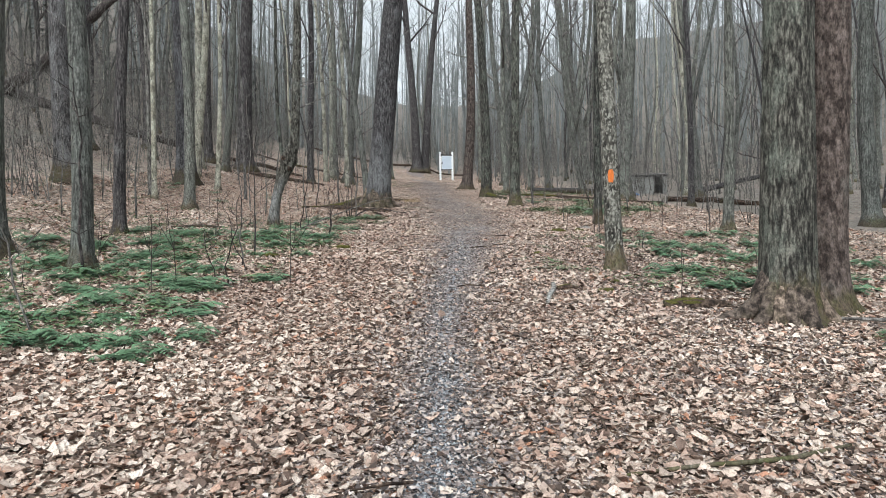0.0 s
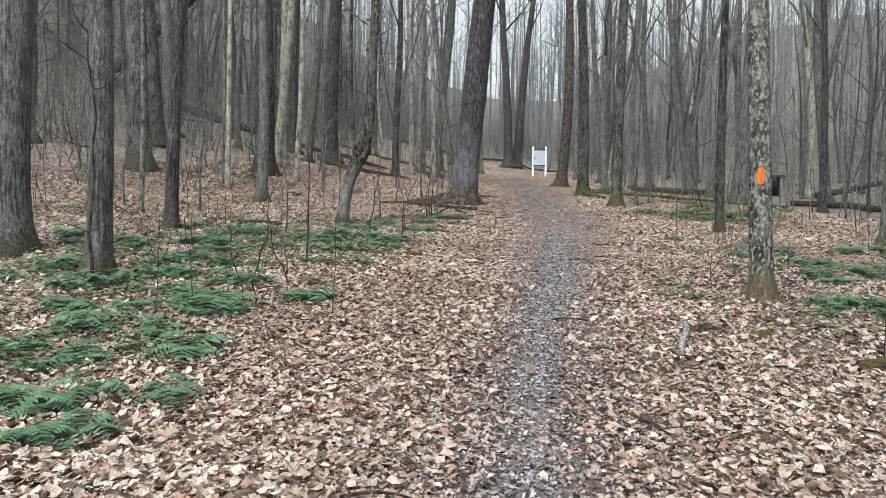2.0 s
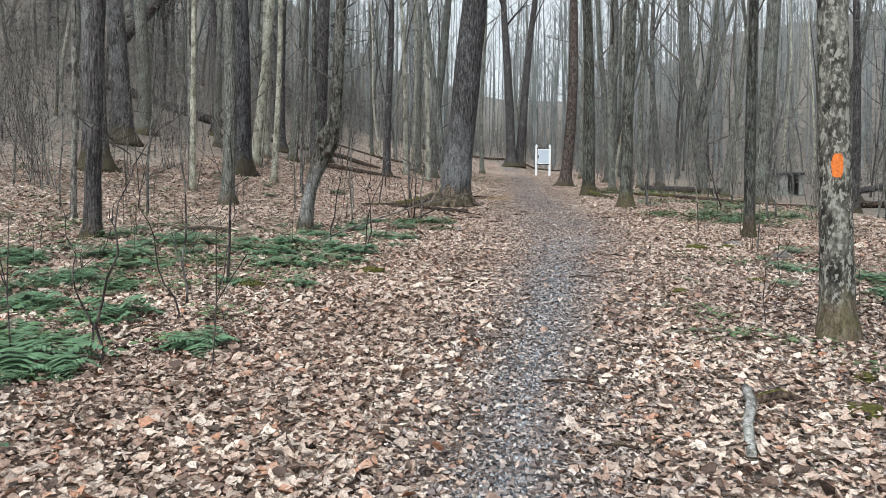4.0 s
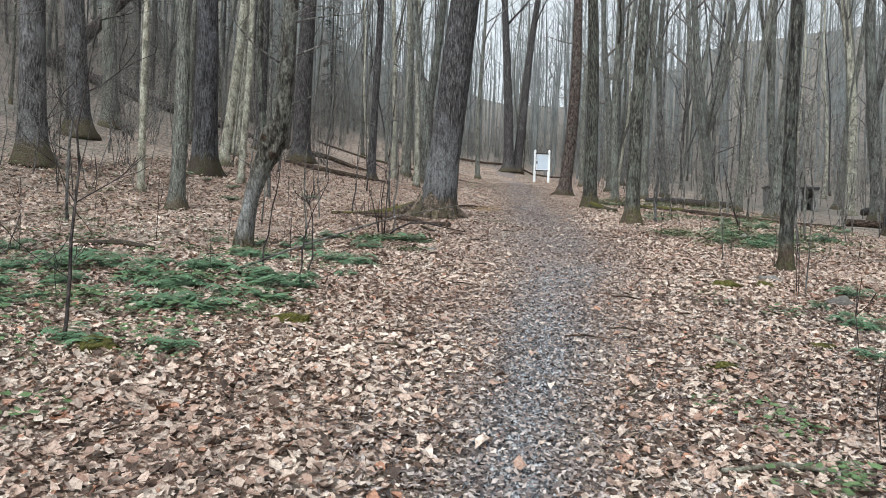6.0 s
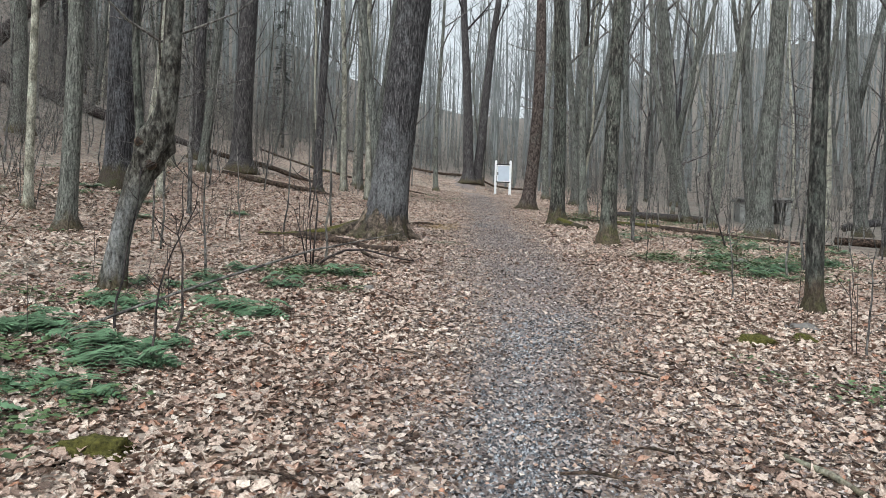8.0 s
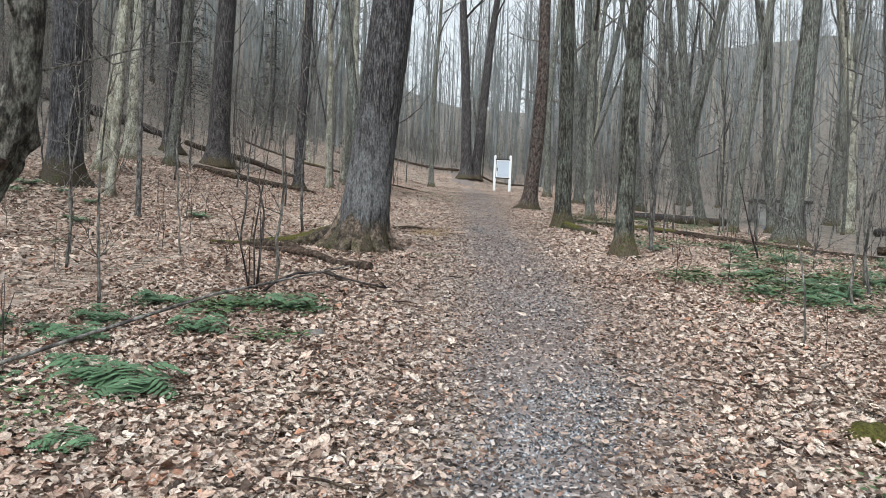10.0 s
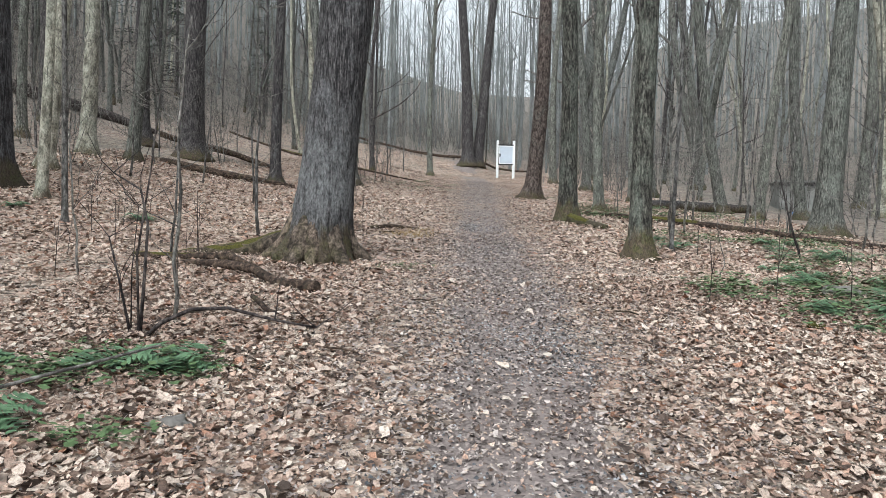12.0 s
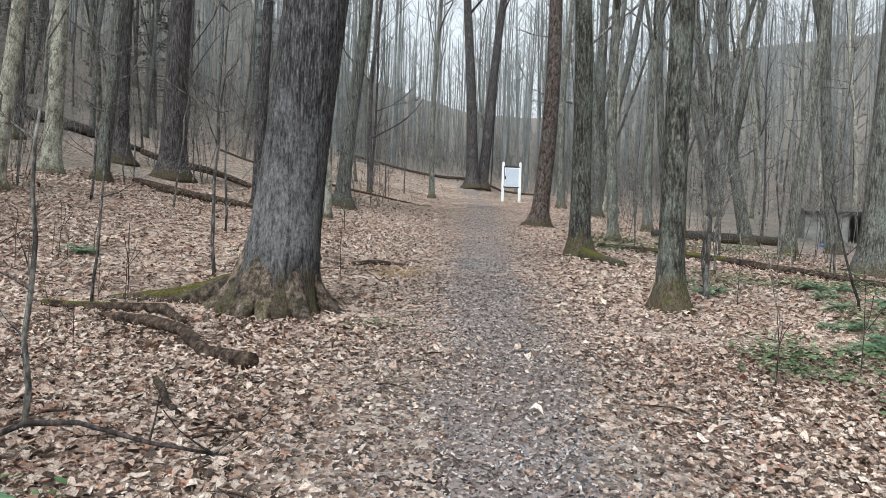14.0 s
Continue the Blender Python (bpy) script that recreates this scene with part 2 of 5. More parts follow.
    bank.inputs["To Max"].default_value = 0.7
    l.new(zone.outputs[0], bank.inputs["Value"])
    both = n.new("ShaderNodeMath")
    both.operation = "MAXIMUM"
    l.new(dim_and_damp.outputs[0], both.inputs[0])
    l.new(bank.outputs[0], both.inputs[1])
    dim_and_damp = both
    # Mottled grey tone laid over all three areas.
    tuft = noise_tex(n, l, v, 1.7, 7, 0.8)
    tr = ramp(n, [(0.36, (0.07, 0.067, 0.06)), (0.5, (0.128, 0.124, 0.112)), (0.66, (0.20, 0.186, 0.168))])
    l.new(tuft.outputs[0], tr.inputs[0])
    out = mixer(n, l, dim_and_damp.outputs[0], out, tr.outputs[0])
    l.new(out, b.inputs["Base Color"])
    bump(n, l, vor.outputs["Distance"], b, 0.8, 0.03)
    return m


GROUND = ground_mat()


def stone_mat(name, dark, mid, pale, source="island", scale=30):
    m, n, l, b = node_mat(name, 0.7)
    tc = n.new("ShaderNodeTexCoord")
    if source == "island":
        g = n.new("ShaderNodeNewGeometry")
        rnd = g.outputs["Random Per Island"]
    else:
        g = n.new("ShaderNodeObjectInfo")
        rnd = g.outputs["Random"]
    r = ramp(n, [(0.0, dark), (0.5, mid), (1.0, pale)])
    l.new(rnd, r.inputs[0])
    sp = noise_tex(n, l, tc.outputs["Object"], scale, 5, 0.7)
    sr = ramp(n, [(0.3, (0.6, 0.6, 0.6)), (0.7, (1.3, 1.3, 1.3))])
    l.new(sp.outputs[0], sr.inputs[0])
    l.new(mixer(n, l, 1.0, r.outputs[0], sr.outputs[0], "MULTIPLY"), b.inputs["Base Color"])
    bump(n, l, sp.outputs[0], b, 0.4, 0.01)
    return m


GRAVEL = stone_mat("grey_gravel", (0.03, 0.032, 0.037), (0.125, 0.13, 0.145), (0.46, 0.475, 0.50))
LEAF_CRUMB = stone_mat("crumbled_leaves", (0.045, 0.036, 0.034), (0.215, 0.174, 0.163), (0.56, 0.49, 0.455))
STONE = stone_mat("field_stone", (0.11, 0.10, 0.092), (0.16, 0.148, 0.138), (0.22, 0.205, 0.19), "object", 9)
CONCRETE = stone_mat("weathered_concrete", (0.20, 0.20, 0.19), (0.23, 0.23, 0.22), (0.26, 0.26, 0.25), "object", 4)
BEDGRAVEL = stone_mat("compacted_gravel", (0.24, 0.20, 0.188), (0.24, 0.20, 0.188), (0.24, 0.20, 0.188), "object", 34)


def plain_mat(name, colour, rough, spread=0.25, scale=20, relief=0.2, depth=0.004):
    m, n, l, b = node_mat(name, rough)
    tc = n.new("ShaderNodeTexCoord")
    sp = noise_tex(n, l, tc.outputs["Object"], scale, 5, 0.65)
    lo, hi = tuple(c * (1 - spread) for c in colour), tuple(c * (1 + spread) for c in colour)
    r = ramp(n, [(0.3, lo), (0.7, hi)])
    l.new(sp.outputs[0], r.inputs[0])
    l.new(r.outputs[0], b.inputs["Base Color"])
    bump(n, l, sp.outputs[0], b, relief, depth)
    return m


FERN = plain_mat("fern_green", (0.10, 0.172, 0.094), 0.55, 0.55, 9)
HERB = plain_mat("herb_green", (0.098, 0.15, 0.066), 0.6, 0.5, 7)
MOSS = plain_mat("moss_green", (0.075, 0.07, 0.017), 0.95, 0.75, 48, 0.9, 0.02)
WHITE = plain_mat("white_paint", (0.78, 0.79, 0.80), 0.45, 0.04, 8)
PAPER = plain_mat("notice_paper", (0.50, 0.56, 0.64), 0.5, 0.06, 5)
ORANGE = plain_mat("orange_blaze_paint", (0.56, 0.15, 0.03), 0.75, 0.35, 40)
PALE_LEAF = plain_mat("bleached_leaf", (0.52, 0.465, 0.40), 0.7, 0.25, 30)
BLACKISH = plain_mat("dark_trim", (0.03, 0.03, 0.034), 0.5, 0.2, 10)
BLUEBAG = plain_mat("faded_blue_plastic", (0.10, 0.16, 0.30), 0.5, 0.3, 9)
GRASS = plain_mat("pale_dry_grass", (0.42, 0.30, 0.15), 0.7, 0.3, 9)

# ---- plan ----
FOOT = ((-30, -16), (0, -14), (10, -11), (20, -7.5), (26, -4.8), (32, -3.2), (45, -2.2), (60, -3.5), (90, -8), (400, -40))
TRAIL = ((-20, 0.6, 0.5), (0, 0.0, 0.30), (5, 0.0, 0.31), (8, 0.10, 0.34), (11, 0.22, 0.42), (14, 0.40, 0.72), (17, 0.58, 1.02), (20, 0.50, 1.08), (22, 0.36, 0.95), (25, 0.12, 0.95), (30, -0.15, 1.0), (36, -0.5, 1.05), (40, -0.65, 1.05), (50, -1.2, 1.15), (60, -2.5, 1.2), (75, -7, 1.2), (120, -22, 1.2))


def lerp(table, v, k=1):
    if v <= table[0][0]:
        return table[0][k]
    for a, b in zip(table, table[1:]):
        if v <= b[0]:
            return a[k] + (b[k] - a[k]) * (v - a[0]) / (b[0] - a[0])
    return table[-1][k]


PLAN = pose(0, 0, EYE, TILT, LEAN, TURN) @ Matrix.Translation((0, 0, -EYE))  # the plan lies on the climbing ground


def plan_h(x, y):
    d = max(0.0, lerp(FOOT, y) - x)
    z = 0.1 * d + 0.006 * d * d if d < 25 else 6.25 + (d - 25) * 0.4
    r = max(0.0, y - 58)
    bearing = math.degrees(math.atan2(x, max(y, 1.0)))
    gap = 0.36 + 0.42 * min(1.0, max(0.0, (abs(bearing + 4) - 7) / 9)) ** 1.5
    z += gap * (0.09 * r + (0.0006 * r * r if r < 120 else 8.64 + (r - 120) * 0.144))
    q = max(0.0, x - 14 + 0.1 * max(0.0, 20 - y))
    z += 0.03 * q + 0.0018 * q * q if q < 60 else 8.28 + (q - 60) * 0.25
    q = max(0.0, -y - 30)
    z += 0.12 * q
    z -= 0.42 * math.exp(-((x - 11.5) / 5.0) ** 2 - ((y - 41) / 7.0) ** 2)
    up = min(1.0, max(0.0, (y - 54.5) / 4.0)) * min(1.0, max(0.0, -x / 2.0))
    z += 0.65 * up * up * (3 - 2 * up)
    z = min(z, 60)
    amp = min(1.0, 0.35 + (abs(x) + abs(y) * 0.2) * 0.04)
    return z - 0.02 + amp * (0.05 * noise.noise((x * 0.5, y * 0.5, 3.1)) + 0.02 * noise.noise((x * 1.9, y * 1.9, 7.7))) + 0.25 * noise.noise((x * 0.12, y * 0.12, 1.3)) * min(1.0, max(0.0, abs(x) - 5) / 6)


def spot(x, y, up=0.0):
    """The ground's place in the world at a place of the plan."""
    return PLAN @ Vector((x, y, plan_h(x, y) + up))


# ---- mesh helpers ----
class Shape:
    """Vertices and faces gathered for one mesh."""

    def __init__(self):
        self.v, self.f = [], []

    def tube(self, pts, radii, sides, cap=True, swell=None):
        base = len(self.v)
        n = len(pts)
        pts = [Vector(p) for p in pts]
        side = Vector((1, 0, 0))
        for i, p in enumerate(pts):
            along = (pts[min(i + 1, n - 1)] - pts[max(i - 1, 0)]).normalized()
            u = along.cross(Vector((0, 1, 0)) if abs(along.y) < 0.9 else side).normalized()
            w = along.cross(u)
            for s in range(sides):
                a = 2 * math.pi * s / sides
                r = radii[i] * (swell(a, i, p) if swell else 1.0)
                q = p + (u * math.cos(a) + w * math.sin(a)) * r
                self.v.append((q.x, q.y, q.z))
        for i in range(n - 1):
            for s in range(sides):
                a, b = base + i * sides + s, base + i * sides + (s + 1) % sides
                self.f.append((a, b, b + sides, a + sides))
        if cap:
            self.f.append(tuple(base + (n - 1) * sides + s for s in range(sides)))
            self.f.append(tuple(base + s for s in reversed(range(sides))))

    def mesh(self, name, material, smooth=True):
        me = bpy.data.meshes.new(name)
        me.from_pydata(self.v, [], self.f)
        me.materials.append(material)
        if smooth:
            me.polygons.foreach_set("use_smooth", [True] * len(me.polygons))
        me.update()
        return me


def part(name, shape, material, parent, label="", smooth=True):
    """Links a shape, a bmesh or a mesh as ONE mesh object under a thing or a part."""
    if isinstance(shape, Shape):
        me = shape.mesh(name, material, smooth)
    elif isinstance(shape, bmesh.types.BMesh):
        me = bpy.data.meshes.new(name)
        shape.to_mesh(me)
        shape.free()
        me.materials.append(material)
        if smooth:
            me.polygons.foreach_set("use_smooth", [True] * len(me.polygons))
    else:
        me = shape
    ob = new(name, me)
    ob.parent = parent
    if label:
        ob["label"] = label
    return ob


def thing(name, x, y, label, category, group="", z=None, turn=0.0, scale=1.0):
    ob = new(name)
    ob.empty_display_size = 0.2
    p = spot(x, y)
    ob.matrix_basis = pose(p.x, p.y, p.z if z is None else z, 0, 0, turn) @ Matrix.Scale(scale, 4)
    return tagged(ob, label, category, group)


def box_bm(sx, sy, sz, bevel=0.01, at=(0, 0, 0), turn=(0, 0, 0)):
    bm = bmesh.new()
    bmesh.ops.create_cube(bm, size=1)
    bmesh.ops.scale(bm, vec=(sx, sy, sz), verts=bm.verts)
    if bevel:
        bmesh.ops.bevel(bm, geom=list(bm.edges), offset=bevel, segments=2, affect="EDGES")
    bmesh.ops.transform(bm, matrix=pose(*at, *turn), verts=bm.verts)
    return bm


# ---- ground: one sheet ----
def steps(lo, hi, near_lo, near_hi, fine, growth):
    vals = [near_lo]
    while vals[-1] < near_hi:
        vals.append(vals[-1] + fine)
    s = fine
    while vals[-1] < hi:
        s *= growth
        vals.append(vals[-1] + s)
    down, s = [], fine
    v = near_lo
    while v > lo:
        s *= growth
        v -= s
        down.append(v)
    return down[::-1] + vals


XS, YS = steps(-700, 700, -9, 9, 0.3, 1.09), steps(-300, 900, -1, 34, 0.3, 1.07)
sheet = Shape()
for gy in YS:
    for gx in XS:
        sheet.v.append(tuple(spot(gx, gy)))
NX = len(XS)
for j in range(len(YS) - 1):
    for i in range(NX - 1):
        a = j * NX + i
        sheet.f.append((a, a + 1, a + 1 + NX, a + NX))
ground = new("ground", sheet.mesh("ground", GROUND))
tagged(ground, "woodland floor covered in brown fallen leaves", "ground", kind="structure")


def trail_strip():
    s = Shape()
    y, rows_n = -10.0, 0
    cols = 13
    while y < 62:
        c, h = lerp(TRAIL, y), lerp(TRAIL, y, 2)
        for i in range(cols):
            u = -1 + 2 * i / (cols - 1)
            wob = 0.13 * noise.noise((y * 0.9, u * 2.0, 5.0)) + 0.12 * noise.noise((y * 4.5, u * 3.0, 8.0))
            x = c + u * h * (0.62 + 2.4 * wob)
            edge = abs(u) ** 4
            s.v.append(tuple(spot(x, y, 0.012 - 0.03 * edge)))
        y += 0.16
        rows_n += 1
    for j in range(rows_n - 1):
        for i in range(cols - 1):
            a = j * cols + i
            s.f.append((a, a + 1, a + 1 + cols, a + cols))
    ob = new("path", s.mesh("path", BEDGRAVEL))
    return tagged(ob, "narrow footpath of dark grey compacted gravel", "path", kind="structure")


trail_strip()


# ---- trees ----
def trunk_shape(rng, height, r0, lean, bend, flare=0.5, sides=14, rings=26, roots=5, buttress=0.5, rough=0.05, top_r=0.25, fine_to=0.0, sink=0.15, kink=None):
    """A tapered, leaning trunk with root flare; returns the shape and its axis points and radii."""
    s = Shape()
    pts, rad = [], []
    ph, ph2 = rng.uniform(0, 6.28), rng.uniform(0, 6.28)
    zs = []
    if fine_to:
        k = 0
        z = -sink
        while z < fine_to:
            zs.append(z)
            z += 0.05
        zs += [fine_to + (height - fine_to) * ((i + 1) / 12) for i in range(12)]
    else:
        for i in range(rings):
            t = i / (rings - 1)
            zs.append(-sink + (height + sink) * t ** 1.7)
    for z in zs:
        t = max(0.0, z) / height
        wob = r0 * 0.9 * bend
        x = lean[0] * z + wob * math.sin(z * 0.45 + ph) - wob * math.sin(ph)
        y = lean[1] * z + wob * math.cos(z * 0.38 + ph2) - wob * math.cos(ph2)
        if kink:
            x += kink(z)
        pts.append((x, y, z))
        rad.append(r0 * (1 - (1 - top_r) * t ** 0.9) * (1 + flare * math.exp(-max(z, 0) / (r0 * 1.1))))
    off = rng.uniform(0, 100)
    widths = [rng.uniform(0.4, 1.0) for _ in range(roots)]
    dirs = [(k + rng.uniform(-0.3, 0.3)) * 6.283 / roots for k in range(roots)]

    def swell(a, i, p):
        low = math.exp(-max(p.z, 0) / (r0 * 1.15))
        lobe = 0.0
        for d, wd in zip(dirs, widths):
            c = math.cos(a - d)
            if c > 0:
                lobe += wd * c ** (8 if roots < 7 else 26)
        v = 1 + buttress * lobe * low * low
        v += rough * noise.noise((math.cos(a) * 1.4 + off, math.sin(a) * 1.4, p.z * 0.6))
        if fine_to:
            ridge = abs(noise.noise((math.cos(a) * 7 + off, math.sin(a) * 7, p.z * 1.6)))
            v += 0.10 * (min(ridge, 0.30) - 0.15)
            v += 0.03 * noise.noise((math.cos(a) * 16, math.sin(a) * 16 + off, p.z * 7))
        return v

    s.tube(pts, rad, sides, True, swell)
    return s, pts, rad


def grow(s, rng, start, way, length, r, depth, sides, twigs, n=0):
    """A branch that wanders upwards, with smaller ones on it."""
    n = n or (5 if depth else 4)
    pts, p, d = [], Vector(start), Vector(way).normalized()
    for i in range(n):
        pts.append(tuple(p))
        d = (d + Vector((rng.uniform(-0.25, 0.25), rng.uniform(-0.25, 0.25), rng.uniform(-0.1, 0.28)))).normalized()
        p = p + d * (length / (n - 1))
    s.tube(pts, [max(r * (1 - 0.8 * i / (n - 1)), 0.003) for i in range(n)], sides, False)
    if depth:
        for k in range(twigs):
            i = rng.randint(1, n - 1)
            a = Vector(pts[i])
            b = (Vector(pts[i]) - Vector(pts[i - 1])).normalized()
            sidew = Vector((rng.uniform(-1, 1), rng.uniform(-1, 1), rng.uniform(-0.2, 0.8))).normalized()
            grow(s, rng, a, b * 0.55 + sidew, length * rng.uniform(0.35, 0.6), r * 0.42, depth - 1, 3, twigs, 3 if n == 3 else 0)


def crown_shape(rng, pts, rad, height, limbs, first=0.35, reach=0.22, depth=2, twigs=3, sides=5):
    s = Shape()
    for k in range(limbs):
        h = height * (first + (0.98 - first) * (k + rng.uniform(0, 0.8)) / limbs)
        i = min(range(len(pts)), key=lambda q: abs(pts[q][2] - h))
        a = rng.uniform(0, 6.283)
        up = rng.uniform(0.5, 2.2)
        grow(s, rng, pts[i], (math.cos(a), math.sin(a), up), height * reach * rng.uniform(0.6, 1.2), max(rad[i] * rng.uniform(0.3, 0.55), 0.012), depth, sides, twigs)
    return s


AXES = {}


def make_tree(x, y, diam, material, label, seed, height=None, lean=(0, 0), bend=0.4, flare=0.45, limbs=9, first=0.4, name="tree", group="", more_twigs=3, fork=None, **more):
    rng = random.Random(seed)
    height = height or min(24, 9 + diam * 26)
    t = thing(name, x, y, label, "tree", group)
    s, pts, rad = trunk_shape(rng, height, diam / 2, lean, bend, flare, **more)
    if fork:
        at, way, thick = fork
        i = min(range(len(pts)), key=lambda q: abs(pts[q][2] - at))
        p, d, arm = Vector(pts[i]), Vector((way, 0.2 * way, 1)).normalized(), []
        for k in range(8):
            arm.append(tuple(p))
            p = p + d * ((height - at) / 8)
            d = (d + Vector((rng.uniform(-0.1, 0.1) - way * 0.08, rng.uniform(-0.08, 0.08), 0.12))).normalized()
        s.tube(arm, [rad[i] * thick * (1 - 0.75 * k / 7) for k in range(8)], 10, True, lambda a, i, q: 1 + 0.08 * noise.noise((math.cos(a) * 2, math.sin(a) * 2, q.z)))
        pts, rad = pts + arm[2:], rad + [rad[i] * thick * (1 - 0.75 * k / 7) for k in range(2, 8)]
    trunk = part("trunk", s, material, t)
    AXES[t.name] = (pts, rad)
    crown = part("crown", crown_shape(rng, pts, rad, height, limbs, first, twigs=more_twigs), BARK_TWIG if material not in (BARK_DARK, BARK_OAK, BARK_OLD_OAK) else BARK_BLACK, t, "bare leafless branches")
    return t


OAK = make_tree(-2.07, 22.7, 0.74, BARK_OLD_OAK, "large leaning oak with furrowed grey bark and flaring mossy roots", 3, 23, (0.10, 0.02), 0.1, 0.30, 12, 0.42,
                "oak_tree", sides=110, roots=7, buttress=0.55, fine_to=6.0, rough=0.06, top_r=0.42)


def add_roots(tree, r0, spec, material, seed):
    """Root toes that run from the trunk's foot into the ground: (direction in degrees, length, thickness)."""
    rg = random.Random(seed)
    for a, ln, th in spec:
        a = radians(a)
        c, sn = math.cos(a), math.sin(a)
        bend = rg.uniform(-0.12, 0.12)
        drop = 0.11 * sn - 0.026 * c
        pts = []
        for f, z in ((0.55, 0.62), (0.85, 0.36), (1.12, 0.20), (1.12 + 0.35 * ln, 0.09), (1.12 + 0.75 * ln, 0.02), (1.12 + 1.3 * ln, -0.09)):
            d = f * r0
            pts.append((c * d - sn * bend * f, sn * d + c * bend * f, z * (r0 / 0.37) + drop * d))
        sh = Shape()
        sh.tube(pts, [th * 1.1, th * 1.15, th, th * 0.8, th * 0.6, th * 0.3], 14, True, lambda q, i, p: 1 + 0.22 * noise.noise((math.cos(q) * 2 + seed, math.sin(q) * 2, i * 0.9)))
        part("root", sh, material, tree)


add_roots(OAK, 0.37, ((185, 1.6, 0.12), (215, 0.9, 0.12), (243, 0.6, 0.10), (268, 0.7, 0.12), (292, 0.6, 0.11), (318, 0.9, 0.13), (348, 0.8, 0.11), (20, 0.8, 0.12), (120, 0.8, 0.13)), BARK_ROOT, 4)


make_tree(-6.75, 10.6, 0.56, BARK_GREY, "stout grey woodland tree beside green ferns", 11, 21, (0.045, 0), 0.3, 0.5, sides=24)
make_tree(-11.37, 22.01, 0.62, BARK_OAK, "straight furrowed tree on the leafy slope", 12, 22, (-0.03, 0), 0.2, 0.5, sides=20)
make_tree(-13.69, 27.14, 0.66, BARK_OAK, "dark thick tree on the leafy slope", 13, 22, (-0.06, 0), 0.3, 0.6, sides=20)
make_tree(-15.1, 31.0, 0.55, BARK_GREY, "grey tree beside a fallen log", 14, 22, (-0.06, 0), 0.3, 0.6, sides=18)
make_tree(-9.25, 26.22, 0.70, BARK_OAK, "thick tree with flaring mossy foot and furrowed bark", 15, 22, (-0.02, 0), 0.2, 0.22, sides=28, roots=5, buttress=0.6)
make_tree(-9.83, 36.23, 0.76, BARK_DARK, "tall dark smooth-barked tree on the slope", 16, 24, (0.03, 0), 0.15, 0.55, sides=22)
make_tree(-11.92, 37.04, 0.52, BARK_DARK, "dark mossy-footed tree beside fallen trunks", 17, 22, (0.005, 0), 0.3, 0.6, sides=16)
make_tree(-10.6, 31.6, 0.42, BARK_PALE, "pale grey-green smooth beech trunk", 18, 20, (0.03, 0), 0.3, 0.5, sides=18)
make_tree(-4.9, 37.35, 0.46, BARK_GREY, "grey tree with a burled foot on leaf litter", 19, 20, (0.06, 0), 0.6, 0.9, sides=16)
TWIN = make_tree(-2.1, 57.8, 0.72, BARK_DARK, "dark twin-stemmed tree near the notice board, upright stem", 20, 24, (-0.06, 0), 0.15, 0.5, sides=16)
make_tree(-1.6, 58.5, 0.66, BARK_DARK, "dark tree leaning over the path bend", 21, 24, (0.09, 0), 0.2, 0.4, sides=16)
make_tree(1.17, 37.35, 0.52, BARK_RED, "reddish scaly tree with spreading roots beside the path", 22, 22, (0.03, 0), 0.5, 0.4, sides=20, roots=6, buttress=0.8)
make_tree(1.76, 29.9, 0.42, BARK_LICHEN, "lichened grey tree with a mossy hollow foot", 23, 20, (-0.04, 0), 0.4, 0.5, sides=22, roots=4, buttress=0.9)
make_tree(2.40, 24.35, 0.34, BARK_LICHEN, "straight lichen-covered tree beside the path", 24, 18, (0.0, 0), 0.3, 0.6, sides=24)
make_tree(5.36, 58.0, 0.80, BARK_GREY, "distant forked grey tree", 25, 22, (-0.02, 0), 0.3, 0.4, limbs=12, first=0.25, sides=14, fork=(2.6, 0.28, 0.75))
make_tree(7.4, 30.0, 0.56, BARK_GREY, "large grey tree leaning over the wet hollow", 26, 23, (0.035, 0), 0.2, 0.6, sides=24)
make_tree(7.17, 33.74, 0.30, BARK_GREY, "pale slanting tree beside the stone shelter", 27, 18, (0.11, 0), 0.4, 0.5, sides=14)
make_tree(10.0, 51.5, 0.55, BARK_GREY, "grey tree leaning and forking above the hollow", 28, 20, (-0.09, 0), 0.8, 0.4, first=0.2, limbs=11, fork=(3.4, 0.3, 0.8))
make_tree(3.72, 17.40, 0.20, BARK_LICHEN, "slim lichened tree standing in leaf litter", 29, 13, (0.005, 0), 0.6, 0.35, sides=16)
make_tree(2.42, 10.1, 0.25, BARK_BLAZE, "slim mottled tree painted with an orange trail blaze", 30, 15, (-0.03, 0), 0.3, 0.35, sides=24, name="blazed_tree")
BIGR = make_tree(3.38, 7.0, 0.52, BARK_LICHEN, "big old lichened tree with mossy root flare", 31, 22, (0.0, 0), 0.1, 0.35, 11, 0.45, "old_tree", sides=80, roots=6, buttress=0.5, fine_to=5.0, rough=0.07)
add_roots(BIGR, 0.27, ((175, 1.6, 0.11), (200, 1.0, 0.09), (235, 0.6, 0.09), (265, 0.7, 0.09), (300, 0.7, 0.10), (330, 0.8, 0.09)), BARK_ROOT, 6)
make_tree(3.98, 7.5, 0.46, BARK_RED, "reddish second stem of an old double tree", 32, 21, (0.02, 0), 0.15, 0.45, 10, 0.45, "old_tree", sides=64, fine_to=5.0, rough=0.08)
